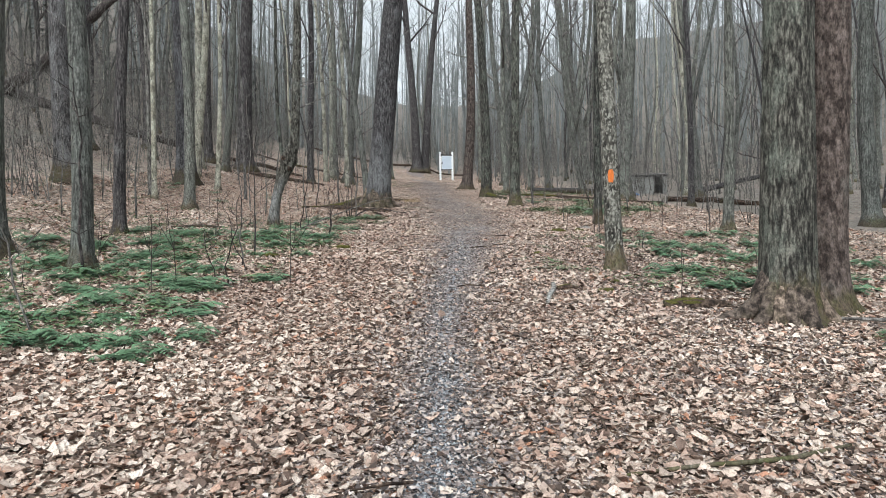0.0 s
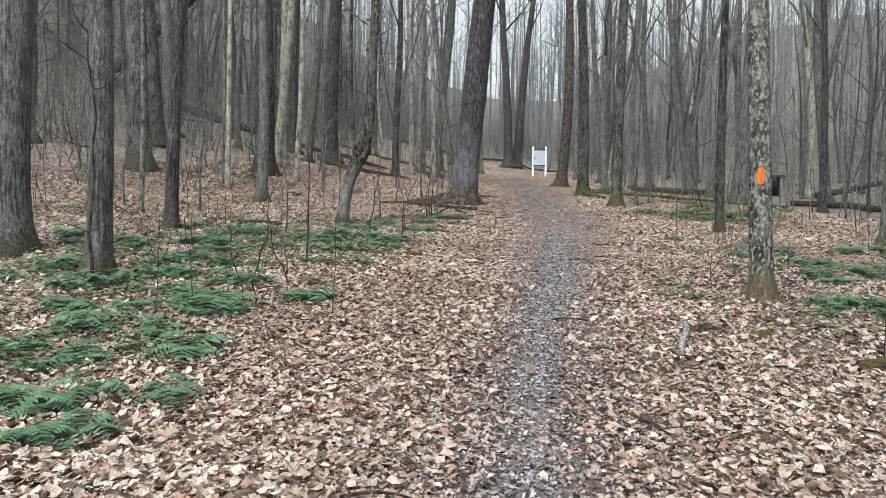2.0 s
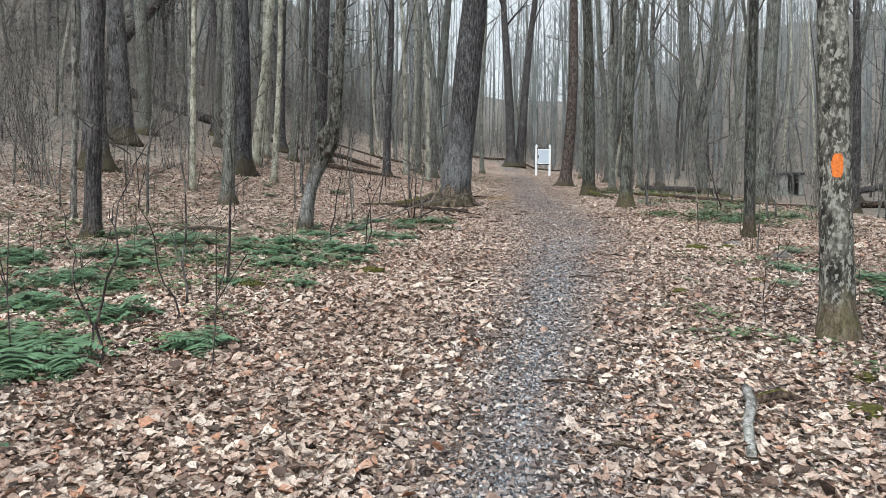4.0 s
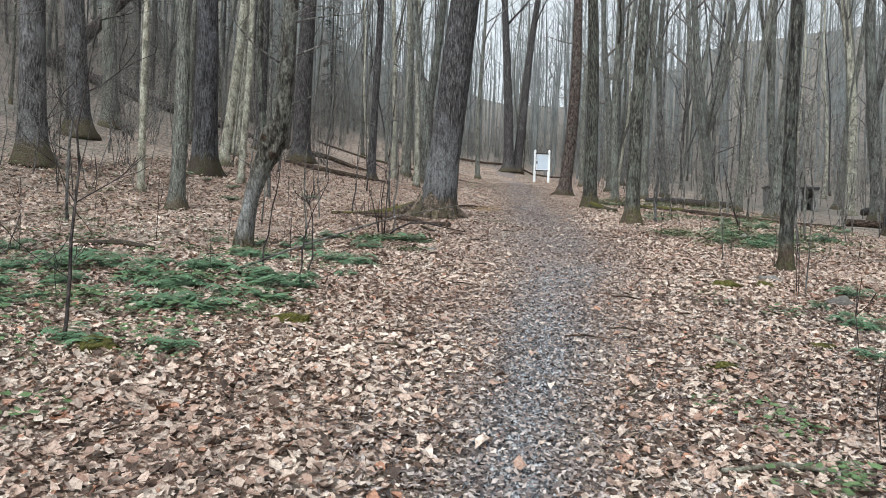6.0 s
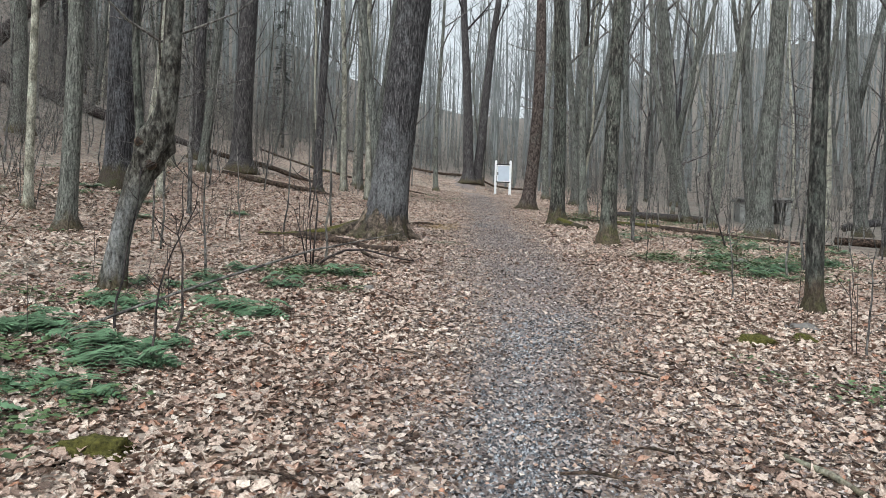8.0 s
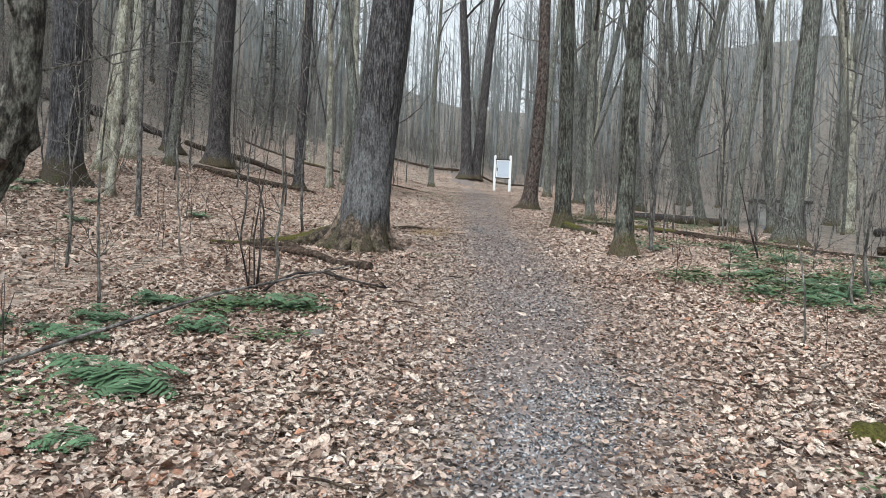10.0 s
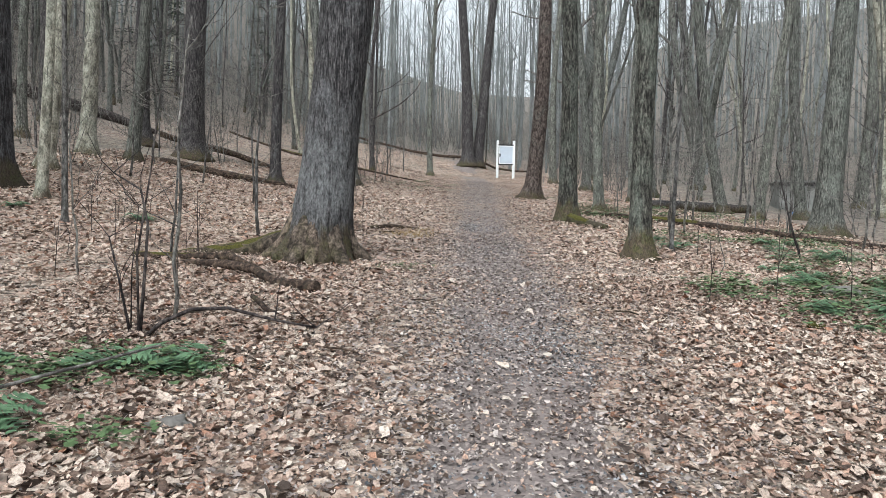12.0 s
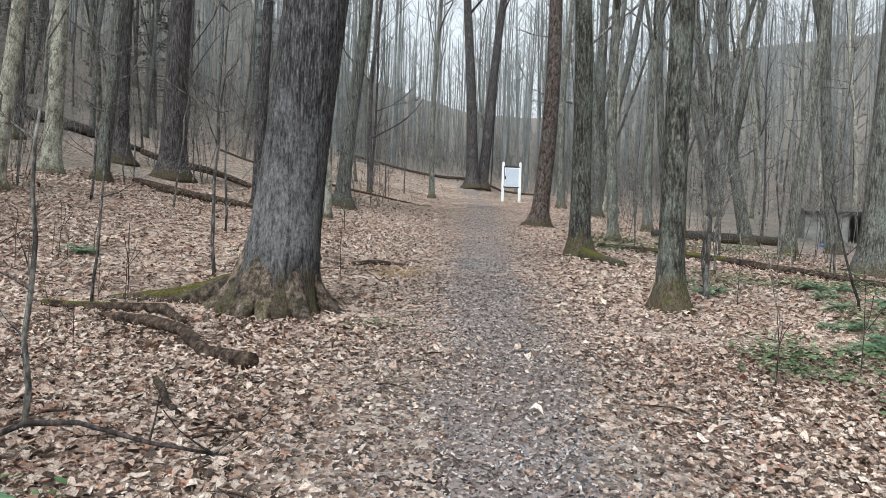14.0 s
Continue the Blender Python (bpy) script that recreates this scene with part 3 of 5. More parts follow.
SLIM = (
    (-4.73, 9.45, 0.28, BARK_GREY, -0.01, 1.0), (-6.2, 13.9, 0.24, BARK_DARK, 0.05, 0.5), (-7.3, 20.9, 0.32, BARK_GREY, 0.0, 0.5),
    (-9.74, 28.57, 0.34, BARK_PALE, 0.075, 0.4), (-8.0, 25.81, 0.2, BARK_PALE, 0.02, 0.5), (-8.72, 22.0, 0.17, BARK_PALE, -0.02, 0.5),
    (-6.0, 33.0, 0.32, BARK_DARK, -0.01, 0.5), (-2.75, 26.5, 0.24, BARK_GREY, -0.09, 0.8), (6.36, 16.2, 0.24, BARK_GREY, 0.02, 0.5),
    (11.32, 32.5, 0.4, BARK_GREY, -0.02, 0.5), (13.4, 40.0, 0.44, BARK_PALE, -0.05, 0.5), (14.5, 43.9, 0.5, BARK_GREY, -0.02, 0.5),
    (10.94, 18.5, 0.42, BARK_GREY, 0.02, 0.5), (8.82, 25.95, 0.24, BARK_DARK, -0.02, 0.5), (11.4, 56.8, 0.5, BARK_GREY, -0.16, 0.7),
    (-5.79, 36.0, 0.24, BARK_PALE, -0.05, 0.5), (-6.13, 40.0, 0.3, BARK_PALE, -0.03, 0.5), (-4.48, 34.0, 0.24, BARK_PALE, 0.0, 0.5),
    (-5.64, 38.5, 0.28, BARK_GREY, -0.03, 0.5), (-9.57, 32.0, 0.34, BARK_GREY, 0.06, 0.5), (7.01, 36.5, 0.36, BARK_GREY, -0.15, 0.6),
    (3.72, 45.0, 0.4, BARK_GREY, -0.05, 0.5), (9.2, 36.0, 0.34, BARK_GREY, -0.05, 0.5), (-8.0, 16.1, 0.11, BARK_TWIG, 0.0, 0.7),
    (-6.6, 24.3, 0.10, BARK_TWIG, -0.04, 0.7), (-9.08, 22.6, 0.13, BARK_TWIG, -0.03, 0.7), (-12.64, 32.0, 0.26, BARK_GREY, 0.0, 0.5),
    (-14.4, 35.6, 0.4, BARK_DARK, -0.05, 0.5), (3.1, 25.45, 0.07, BARK_TWIG, 0.0, 1.2), (2.9, 33.5, 0.28, BARK_GREY, -0.03, 0.5),
    (4.6, 38.5, 0.3, BARK_GREY, 0.01, 0.5), (6.3, 44.0, 0.36, BARK_GREY, -0.04, 0.5), (2.6, 50.0, 0.36, BARK_GREY, 0.02, 0.5), (-3.6, 50.5, 0.3, BARK_GREY, 0.0, 0.5),
    (-9.2, 13.5, 0.3, BARK_GREY, 0.02, 0.5), (-12.5, 17.0, 0.34, BARK_DARK, 0.02, 0.5), (-15.2, 22.5, 0.4, BARK_GREY, 0.0, 0.5), (-10.6, 9.8, 0.36, BARK_DARK, 0.02, 0.5),
    (9.2, 12.5, 0.3, BARK_GREY, 0.0, 0.5), (7.4, 9.6, 0.22, BARK_GREY, -0.02, 0.5), (13.5, 25.5, 0.36, BARK_GREY, 0.0, 0.5), (9.8, 21.8, 0.22, BARK_PALE, -0.02, 0.5),
)
for k, (x, y, diam, mat, ln, bend) in enumerate(SLIM):
    kind = {"pale_smooth_bark": "slim pale smooth-barked tree in the leafless wood", "dark_bark": "slim dark-barked tree in the leafless wood",
            "grey_bark": "slim grey-barked tree standing in leaf litter", "twig_bark": "thin sapling pole in leaf litter"}[mat.name]
    make_tree(x, y, diam, mat, kind, 100 + k, height=9 + diam * 30, lean=(ln, 0), bend=bend * 1.5, fork=(3.0 + k % 4, (0.24, -0.22, 0.18)[k % 3], 0.7) if k in (9, 11, 14, 20, 21, 22, 31, 43) else None, limbs=7 if diam < 0.2 else 9, first=0.3, sides=12, rings=20, more_twigs=2, group="slim trees of the wood")
TAKEN = [(x, y) for x, y, *_ in SLIM] + [(-1.9, 22.7), (-6.8, 10.6), (-11.4, 22), (-13.7, 27.1), (-15.1, 31), (-9.3, 26.2), (-9.8, 36.2), (-11.9, 37), (-10.6, 31.6), (-4.9, 37.3),
                                            (-2, 58), (1.2, 37.3), (1.8, 30), (2.4, 24.4), (5.4, 58), (7.3, 30), (7.2, 33.7), (10, 51.5), (11.7, 42.5), (0.2, 54.5)]


# the orange blaze, a painted patch wrapped on the bark
def blaze():
    s = Shape()
    cols, rows_n, cx = 11, 13, -0.03 * 1.42
    for j in range(rows_n):
        v = -1 + 2 * j / (rows_n - 1)
        for i in range(cols):
            u = -1 + 2 * i / (cols - 1)
            ragged = 1 + 0.18 * noise.noise((u * 3, v * 4, 2.2))
            a = -math.pi / 2 - 0.25 + u * 0.33 * math.sqrt(max(0.05, 1 - (abs(v) ** 3) * 0.7)) * ragged
            r = BLAZE_R + 0.003 * noise.noise((u * 2, v * 3, 9.0))
            s.v.append((math.cos(a) * r, math.sin(a) * r, 0.088 * v * (1 + 0.1 * noise.noise((u * 4, 3.3, v)))))
    for j in range(rows_n - 1):
        for i in range(cols - 1):
            a = j * cols + i
            s.f.append((a, a + 1, a + 1 + cols, a + cols))
    t = bpy.data.objects["blazed_tree"]
    ob = part("painted_blaze", s, ORANGE, t, "bright orange painted trail marker")
    ob.location = (BLAZE_AT[0], BLAZE_AT[1], BLAZE_AT[2])


b_pts, b_rad = AXES["blazed_tree"]
b_i = min(range(len(b_pts)), key=lambda q: abs(b_pts[q][2] - 1.33))
BLAZE_AT, BLAZE_R = (b_pts[b_i][0], b_pts[b_i][1], 1.33), b_rad[b_i] * 1.03 + 0.004
blaze()


# ---- the broken-topped crooked tree ----
def snag():
    rng = random.Random(5)
    t = thing("snag", -3.75, 15.98, "crooked tree with a burled bend and peeling pale foot", "tree")
    s = Shape()
    pts = [(0, 0, -0.15), (0.0, 0, 0.08), (0.02, 0, 0.25), (0.05, 0, 0.45), (0.10, 0, 0.7), (0.17, 0.01, 0.95), (0.25, 0.02, 1.18), (0.31, 0.03, 1.34), (0.37, 0.03, 1.5), (0.43, 0.03, 1.66),
           (0.49, 0.02, 1.85), (0.52, 0, 2.1), (0.53, 0, 2.4), (0.55, 0, 3.0), (0.6, 0.02, 4.2), (0.6, 0, 6.0), (0.66, 0.1, 8.5), (0.66, 0.1, 12)]
    rad = [0.18, 0.145, 0.12, 0.108, 0.102, 0.11, 0.13, 0.155, 0.165, 0.14, 0.11, 0.1, 0.095, 0.09, 0.085, 0.07, 0.05, 0.02]

    def gnarl(a, i, p):
        burl = math.exp(-((p.z - 1.45) / 0.32) ** 2)
        return 1 + 0.12 * noise.noise((math.cos(a) * 1.5, math.sin(a) * 1.5, p.z * 2.2)) + 0.45 * burl * noise.noise((math.cos(a) * 2.6, math.sin(a) * 2.6, p.z * 7.0))

    fine, fr = [], []
    for p, q, r0, r1 in zip(pts, pts[1:], rad, rad[1:]):
        for k in range(4):
            fine.append(tuple(Vector(p).lerp(Vector(q), k / 4)))
            fr.append(r0 + (r1 - r0) * k / 4)
    s.tube(fine, fr, 28, True, gnarl)
    part("trunk", s, BARK_SNAG, t)
    c = Shape()
    c.tube([(0.30, 0.02, 1.35), (0.2, 0.05, 1.7), (0.13, 0.05, 2.4), (0.1, 0.06, 4.0), (0.15, 0, 7.0), (0.1, 0, 10)], [0.05, 0.045, 0.04, 0.036, 0.03, 0.012], 10, True)
    part("second_stem", c, BARK_LICHEN, t, "thin second stem from the burl")
    k_rng = random.Random(12)
    for k in range(6):
        a = k_rng.uniform(0, 6.28)
        z = k_rng.uniform(1.25, 1.7)
        kn = Shape()
        x0, w = 0.31 + (z - 1.34) * 0.36, k_rng.uniform(0.05, 0.075)
        kn.tube([(x0 + math.cos(a) * d, math.sin(a) * d, z + d * 0.1) for d in (0.06, 0.12, 0.155, 0.175)], [w, w * 0.95, w * 0.7, w * 0.2], 12, True,
                lambda q, i, p: 1 + 0.3 * noise.noise((p.x * 14, p.y * 14, p.z * 14)))
        part("knot", kn, BARK_ROT, t, "dark rotten burl")
    b = Shape()
    for k in range(16):
        z = rng.uniform(1.4, 7)
        a = rng.uniform(0, 6.28)
        grow(b, rng, (0.42, 0, z), (math.cos(a), math.sin(a), 0.2), rng.uniform(0.6, 1.8), 0.016, 1, 4, 4)
    part("crown", b, BARK_TWIG, t, "tangled thin twigs")


snag()


# ---- saplings and shrubs ----
def sapling(x, y, height, r, lean, material, label, seed, twigs=8, kinky=0.05, spread=0.5, low=0.25):
    rng = random.Random(seed)
    t = thing("sapling", x, y, label, "sapling", "saplings")
    s = Shape()
    n = 10
    pts, ox, oy = [], 0.0, 0.0
    for i in range(n):
        z = -0.05 + (height + 0.05) * i / (n - 1)
        pts.append((lean * max(z, 0) + ox, oy, z))
        ox += rng.uniform(-kinky, kinky)
        oy += rng.uniform(-kinky, kinky)
    s.tube(pts, [r * (1 - 0.75 * i / (n - 1)) for i in range(n)], 7)
    part("stem", s, material, t)
    for k in range(twigs):
        b = Shape()
        i = rng.randint(max(1, int(n * low)), n - 1)
        a = rng.uniform(0, 6.28)
        grow(b, rng, pts[i], (math.cos(a), math.sin(a), rng.uniform(0.1, 0.8)), height * rng.uniform(0.12, 0.3) * spread * 2, r * 0.4, 1, 3, 3)
        part("twig", b, material, t)
    return t


for k, (x, y, h, r, ln, mat, tw) in enumerate((
        (-2.76, 9.93, 1.9, 0.011, 0.03, BARK_TWIG, 4), (-2.85, 10.92, 2.2, 0.014, 0.06, BARK_BLACK, 7), (-2.63, 9.5, 1.0, 0.009, -0.32, BARK_BLACK, 1),
        (-2.77, 14.25, 1.35, 0.012, 0.10, BARK_BLACK, 3), (-2.18, 14.08, 1.25, 0.012, 0.08, BARK_BLACK, 3), (-2.1, 13.5, 1.2, 0.010, 0.14, BARK_BLACK, 4),
        (-3.2, 17.0, 2.4, 0.016, 0.0, BARK_TWIG, 9), (-4.6, 18.8, 2.6, 0.018, 0.02, BARK_TWIG, 9), (-5.3, 20.0, 3.2, 0.02, 0.0, BARK_TWIG, 10),
        (-3.5, 24.5, 4.0, 0.028, 0.03, BARK_TWIG, 12), 
        (-4.5, 9.0, 2.6, 0.022, 0.0, BARK_BLACK, 8), (-2.3, 19.0, 2.5, 0.02, 0.03, BARK_TWIG, 5), (-2.5, 8.3, 1.3, 0.010, 0.1, BARK_BLACK, 4), (-2.7, 8.5, 1.0, 0.008, -0.1, BARK_BLACK, 2), (-3.3, 5.8, 1.5, 0.012, -0.1, BARK_TWIG, 5),
        (5.1, 25.36, 1.7, 0.022, -0.12, BARK_BLACK, 5), (3.15, 25.5, 2.6, 0.03, 0.02, BARK_TWIG, 9), (3.25, 15.2, 1.2, 0.011, 0.06, BARK_TWIG, 5), (2.95, 17.9, 1.5, 0.012, -0.05, BARK_TWIG, 6),
        (4.6, 20.5, 2.8, 0.02, 0.05, BARK_TWIG, 10), (5.7, 22.5, 3.2, 0.025, -0.04, BARK_TWIG, 12), (3.9, 28.0, 3.0, 0.022, 0.02, BARK_TWIG, 12), (4.9, 31.5, 4.0, 0.03, -0.04, BARK_TWIG, 12),
        (3.4, 12.3, 0.6, 0.01, 0.05, BARK_TWIG, 2), (3.2, 23.0, 0.9, 0.009, 0.0, BARK_TWIG, 4), (-7.4, 17.5, 3.6, 0.028, 0.03, BARK_TWIG, 10), (-5.9, 8.0, 2.2, 0.016, 0.05, BARK_TWIG, 7),
        (-8.3, 29.5, 4.2, 0.03, 0.0, BARK_TWIG, 12), (-7.0, 30.5, 3.5, 0.025, 0.05, BARK_TWIG, 12), (-5.2, 29.0, 3.8, 0.025, -0.03, BARK_TWIG, 12), (-3.6, 30.0, 3.5, 0.022, 0.0, BARK_TWIG, 10),
        (6.8, 27.0, 3.2, 0.026, 0.1, BARK_TWIG, 12), (-4.1, 20.6, 2.2, 0.014, -0.05, BARK_TWIG, 8), (-3.9, 22.3, 2.6, 0.018, 0.05, BARK_TWIG, 9))):
    sapling(x, y, h, r, ln, mat, "thin leafless sapling rising from fallen leaves" if mat is BARK_TWIG else "thin dark leafless sapling stem", 300 + k, tw)


def shrub():
    """The clump of dark stems with a bowed branch beside the oak."""
    t = thing("shrub", -2.42, 18.55, "leafless shrub of dark stems with a bowed branch", "shrub")
    for pts, r in (([(0, 0, -0.05), (-0.09, 0, 0.35), (-0.22, 0.05, 0.75)], 0.013), ([(0.06, 0, -0.05), (0.08, 0.02, 0.4), (0.10, 0.03, 0.85), (0.03, 0.05, 1.12), (-0.22, 0.1, 1.25)], 0.015),
                   ([(0.03, 0.05, -0.05), (-0.02, 0.1, 0.6), (0.06, 0.15, 1.3), (0.1, 0.2, 1.9)], 0.011),
                   ([(-0.04, 0.06, -0.05), (-0.06, 0.1, 0.5), (-0.02, 0.12, 1.0)], 0.007),
                   ([(0.1, -0.05, -0.03), (0.28, -0.1, 0.12), (0.52, -0.12, 0.23), (0.8, -0.12, 0.25), (1.15, -0.1, 0.17), (1.45, -0.05, 0.12)], 0.02)):
        s = Shape()
        s.tube(pts, [r * (1 - 0.6 * i / (len(pts) - 1)) for i in range(len(pts))], 7)
        rng = random.Random(len(pts))
        for k in range(3):
            grow(s, rng, pts[-1 - k % 2], (rng.uniform(-1, 1), rng.uniform(-1, 1), 0.5), 0.35, r * 0.35, 0, 3, 0)
        part("branch", s, BARK_BLACK, t)


shrub()


# ---- fallen wood ----
def fallen(name, x, y, pts, rad, material, label, sides=10, category="log", mossy=False):
    """pts: relative (x, y, height above the ground there)."""
    base = spot(x, y)
    t = new(name)
    t.location = base
    tagged(t, label, category, "fallen wood")
    s = Shape()
    n = len(pts)
    fine, fr = [], []
    for i in range(n - 1):
        for k in range(4):
            f = k / 4
            fine.append(Vector(pts[i]).lerp(Vector(pts[i + 1]), f))
            fr.append(rad[i] + (rad[i + 1] - rad[i]) * f)
    fine.append(Vector(pts[-1]))
    fr.append(rad[-1])
    world_pts = [spot(x + p.x, y + p.y) + Vector((0, 0, p.z + max(r * 0.6, 0.034))) - base for p, r in zip(fine, fr)]
    s.tube(world_pts, fr, sides, True, lambda a, i, p: 1 + 0.22 * noise.noise((math.cos(a) * 1.6 + x, math.sin(a) * 1.6, p.x * 2.0 + p.y * 2.0)))
    part("bole", s, material, t)
    if mossy:
        m = Shape()
        k = len(world_pts)
        lo, hi = int(k * mossy[0]), int(k * mossy[1])
        m.tube([p + Vector((0, 0, 0.25 * r)) for p, r in zip(world_pts[lo:hi], fr[lo:hi])], [r * 0.86 for r in fr[lo:hi]], 9, True,
               lambda a, i, p: 1 + 0.25 * noise.noise((p.x * 6, p.y * 6, a)))
        part("moss", m, MOSS, t, "cushions of green moss")
    return t


fallen("fallen_log", -2.75, 21.2, [(-0.75, 0.55, 0.0), (-0.1, 0.3, 0.04), (0.35, 0.0, 0.06), (0.75, -0.45, 0.0), (1.25, -0.75, 0.02)], [0.035, 0.06, 0.05, 0.06, 0.075], BARK_ROT, "rotten dark brown log lying below the oak", 12)
fallen("fallen_log", -3.9, 22.0, [(-0.4, 0.1, 0), (0.3, 0.0, 0.02), (0.9, 0.05, 0.04), (1.3, -0.3, 0)], [0.03, 0.05, 0.06, 0.03], BARK_ROT, "split weathered log beside the oak roots", 12, mossy=(0.0, 0.5))
fallen("oak_root", -3.9, 22.75, [(-0.1, 0.05, -0.08), (0.5, 0.05, -0.03), (1.0, 0.05, 0.02), (1.45, 0.02, 0.10), (1.65, 0, 0.2)], [0.06, 0.09, 0.12, 0.17, 0.2], BARK_ROOT, "mossy surface root running from the oak", 12, "root", mossy=(0.0, 0.75))
fallen("fallen_log", -2.15, 26.5, [(0, 0, 0.0), (0.4, 0.1, 0.02), (0.9, 0.1, 0)], [0.03, 0.045, 0.03], BARK_ROT, "short broken branch on fallen leaves")
fallen("fallen_log", -7.5, 32.2, [(-1.8, 0.9, 0.03), (-0.4, 0.0, 0.06), (0.8, 0.15, 0.03), (2.1, 0.6, 0.0)], [0.07, 0.11, 0.10, 0.06], BARK_ROT, "reddish rotten log lying across the slope")
fallen("fallen_log", -16.0, 39.7, [(-8.0, -0.2, 0.15), (-5.5, -0.6, 0.15), (-1.8, -1.1, 0.15), (1.0, 0.4, 0.1), (2.8, 1.0, 0.0)], [0.26, 0.25, 0.22, 0.18, 0.1], BARK_BLACK, "long dark fallen trunk on the wooded slope", 12)
fallen("fallen_log", -10.5, 38.0, [(-1.5, 0.5, 0.3), (1, -0.1, 0.2), (3.2, -0.5, 0.0)], [0.10, 0.11, 0.07], BARK_ROT, "broken brown trunk behind the dark tree")
fallen("fallen_log", -9.0, 44.0, [(-3, 1, 0.5), (0, 0.4, 0.2), (3, -0.4, 0.1), (5.5, -0.8, 0)], [0.05, 0.055, 0.045, 0.03], BARK_ROT, "mossy fallen trunk on the bank", mossy=(0.3, 0.8))
fallen("fallen_log", -6.0, 60.5, [(-5, 0.5, 0.5), (-1, 0.2, 0.25), (3, 0.2, 0.2), (8.0, 0.0, 0.15)], [0.06, 0.085, 0.085, 0.05], BARK_ROT, "thin fallen trunk behind the notice board path")
fallen("leaning_trunk", -23.3, 38.8, [(0, 0, 0.1), (1.7, -0.1, 1.4), (4.1, -0.3, 4.4), (6.3, -0.4, 7.0)], [0.3, 0.29, 0.26, 0.2], BARK_BLACK, "slanting dead trunk propped on the slope")
fallen("fallen_log", 2.4, 32.2, [(0, 0, 0), (1.3, -1.1, 0.02), (2.6, -2.5, 0.02), (3.9, -4.0, 0.0), (5.6, -5.6, 0.0)], [0.06, 0.075, 0.08, 0.07, 0.06], BARK_ROT, "long thin fallen log with pale upper side", mossy=(0.2, 0.5))
fallen("fallen_log", 1.75, 29.2, [(0, 0, 0.05), (0.35, -0.35, 0.0), (0.7, -0.7, -0.02)], [0.12, 0.09, 0.07], BARK_LICHEN, "mossy exposed root beside the path", category="root", mossy=(0.0, 0.6))
fallen("fallen_log", 6.0, 36.5, [(-1.6, 0.3, 0), (0, 0, 0.05), (1.8, -0.2, 0.1)], [0.13, 0.15, 0.13], BARK_DARK, "dark rotten log in the hollow")
fallen("fallen_log", 12.5, 34.0, [(-1, 0, 0.1), (1, 0.8, 0.5), (3.6, 2.0, 1.0)], [0.13, 0.13, 0.1], BARK_DARK, "dark dead limb propped in the hollow")
fallen("fallen_log", 9.0, 27.5, [(-0.5, 0.3, 0.1), (1.2, 0.0, 0.1), (3.4, -0.4, 0.0)], [0.1, 0.11, 0.08], BARK_ROT, "rotting trunk in the wet hollow")
fallen("fallen_log", 2.45, 7.5, [(-0.12, 0, 0), (0.2, 0.02, 0.0), (0.55, 0.1, 0)], [0.06, 0.075, 0.05], BARK_ROT, "short mossy hollow log by the big tree", 10, mossy=(0.1, 0.7))
fallen("fallen_branch", -1.72, 19.5, [(-0.2, 0.3, 0.05), (-0.08, 0.15, 0.03), (0.02, 0.0, 0.01), (0.2, -0.2, 0.0)], [0.022, 0.026, 0.022, 0.02], BARK_ROT, "broken forked brown branch beside the shrub", 8, "branch")
fallen("fallen_branch", 1.28, 8.1, [(-0.16, -0.5, 0), (-0.09, -0.15, 0.02), (0.0, 0.12, 0.05), (0.02, 0.3, 0.07)], [0.022, 0.026, 0.028, 0.024], BARK_BLEACHED, "bleached grey barkless branch by the path", 10, "branch")
fallen("fallen_branch", 1.36, 8.35, [(-0.02, 0.0, 0.02), (0.12, 0.08, 0.03), (0.26, 0.08, 0.0)], [0.026, 0.03, 0.016], BARK_ROT, "short mossy branch beside a bleached one", 9, "branch", mossy=(0.1, 0.95))
fallen("fallen_branch", 1.3, 3.4, [(-0.45, -0.1, 0), (0, 0.0, 0.02), (0.5, 0.12, 0.02), (0.9, 0.35, 0.0)], [0.008, 0.012, 0.014, 0.012], BARK_GREY, "thin grey stick on fallen leaves", 7, "branch")
fallen("fallen_branch", 3.9, 6.5, [(-0.2, 0.1, 0.08), (0.2, -0.05, 0.1), (0.5, -0.3, 0.03), (0.75, -0.45, 0)], [0.012, 0.018, 0.016, 0.01], BARK_TWIG, "broken grey stick under the big tree", 7, "branch")
fallen("fallen_branch", -2.5, 14.3, [(-0.5, -0.3, 0.02), (0.3, 0.3, 0.35), (1.0, 0.9, 0.6), (1.7, 1.4, 0.75)], [0.012, 0.011, 0.009, 0.004], BARK_TWIG, "long thin twig arching over leaf litter", 6, "branch")
fallen("fallen_branch", 1.3, 9.9, [(-0.2, 0, 0), (0.1, 0.1, 0.02), (0.4, 0.12, 0)], [0.012, 0.016, 0.012], BARK_PALE, "pale broken stick on fallen leaves", 7, "branch")
fallen("fallen_branch", 1.75, 12.4, [(-0.12, 0.3, 0), (0.02, 0.05, 0.02), (0.14, -0.25, 0)], [0.012, 0.018, 0.014], BARK_PALE, "pale barkless stick on fallen leaves", 7, "branch")
fallen("fallen_branch", -5.2, 15.2, [(-0.5, 0, 0), (0.1, 0.05, 0.03), (0.6, 0.0, 0)], [0.03, 0.04, 0.03], BARK_DARK, "dark broken branch in the ferns", 8, "branch")


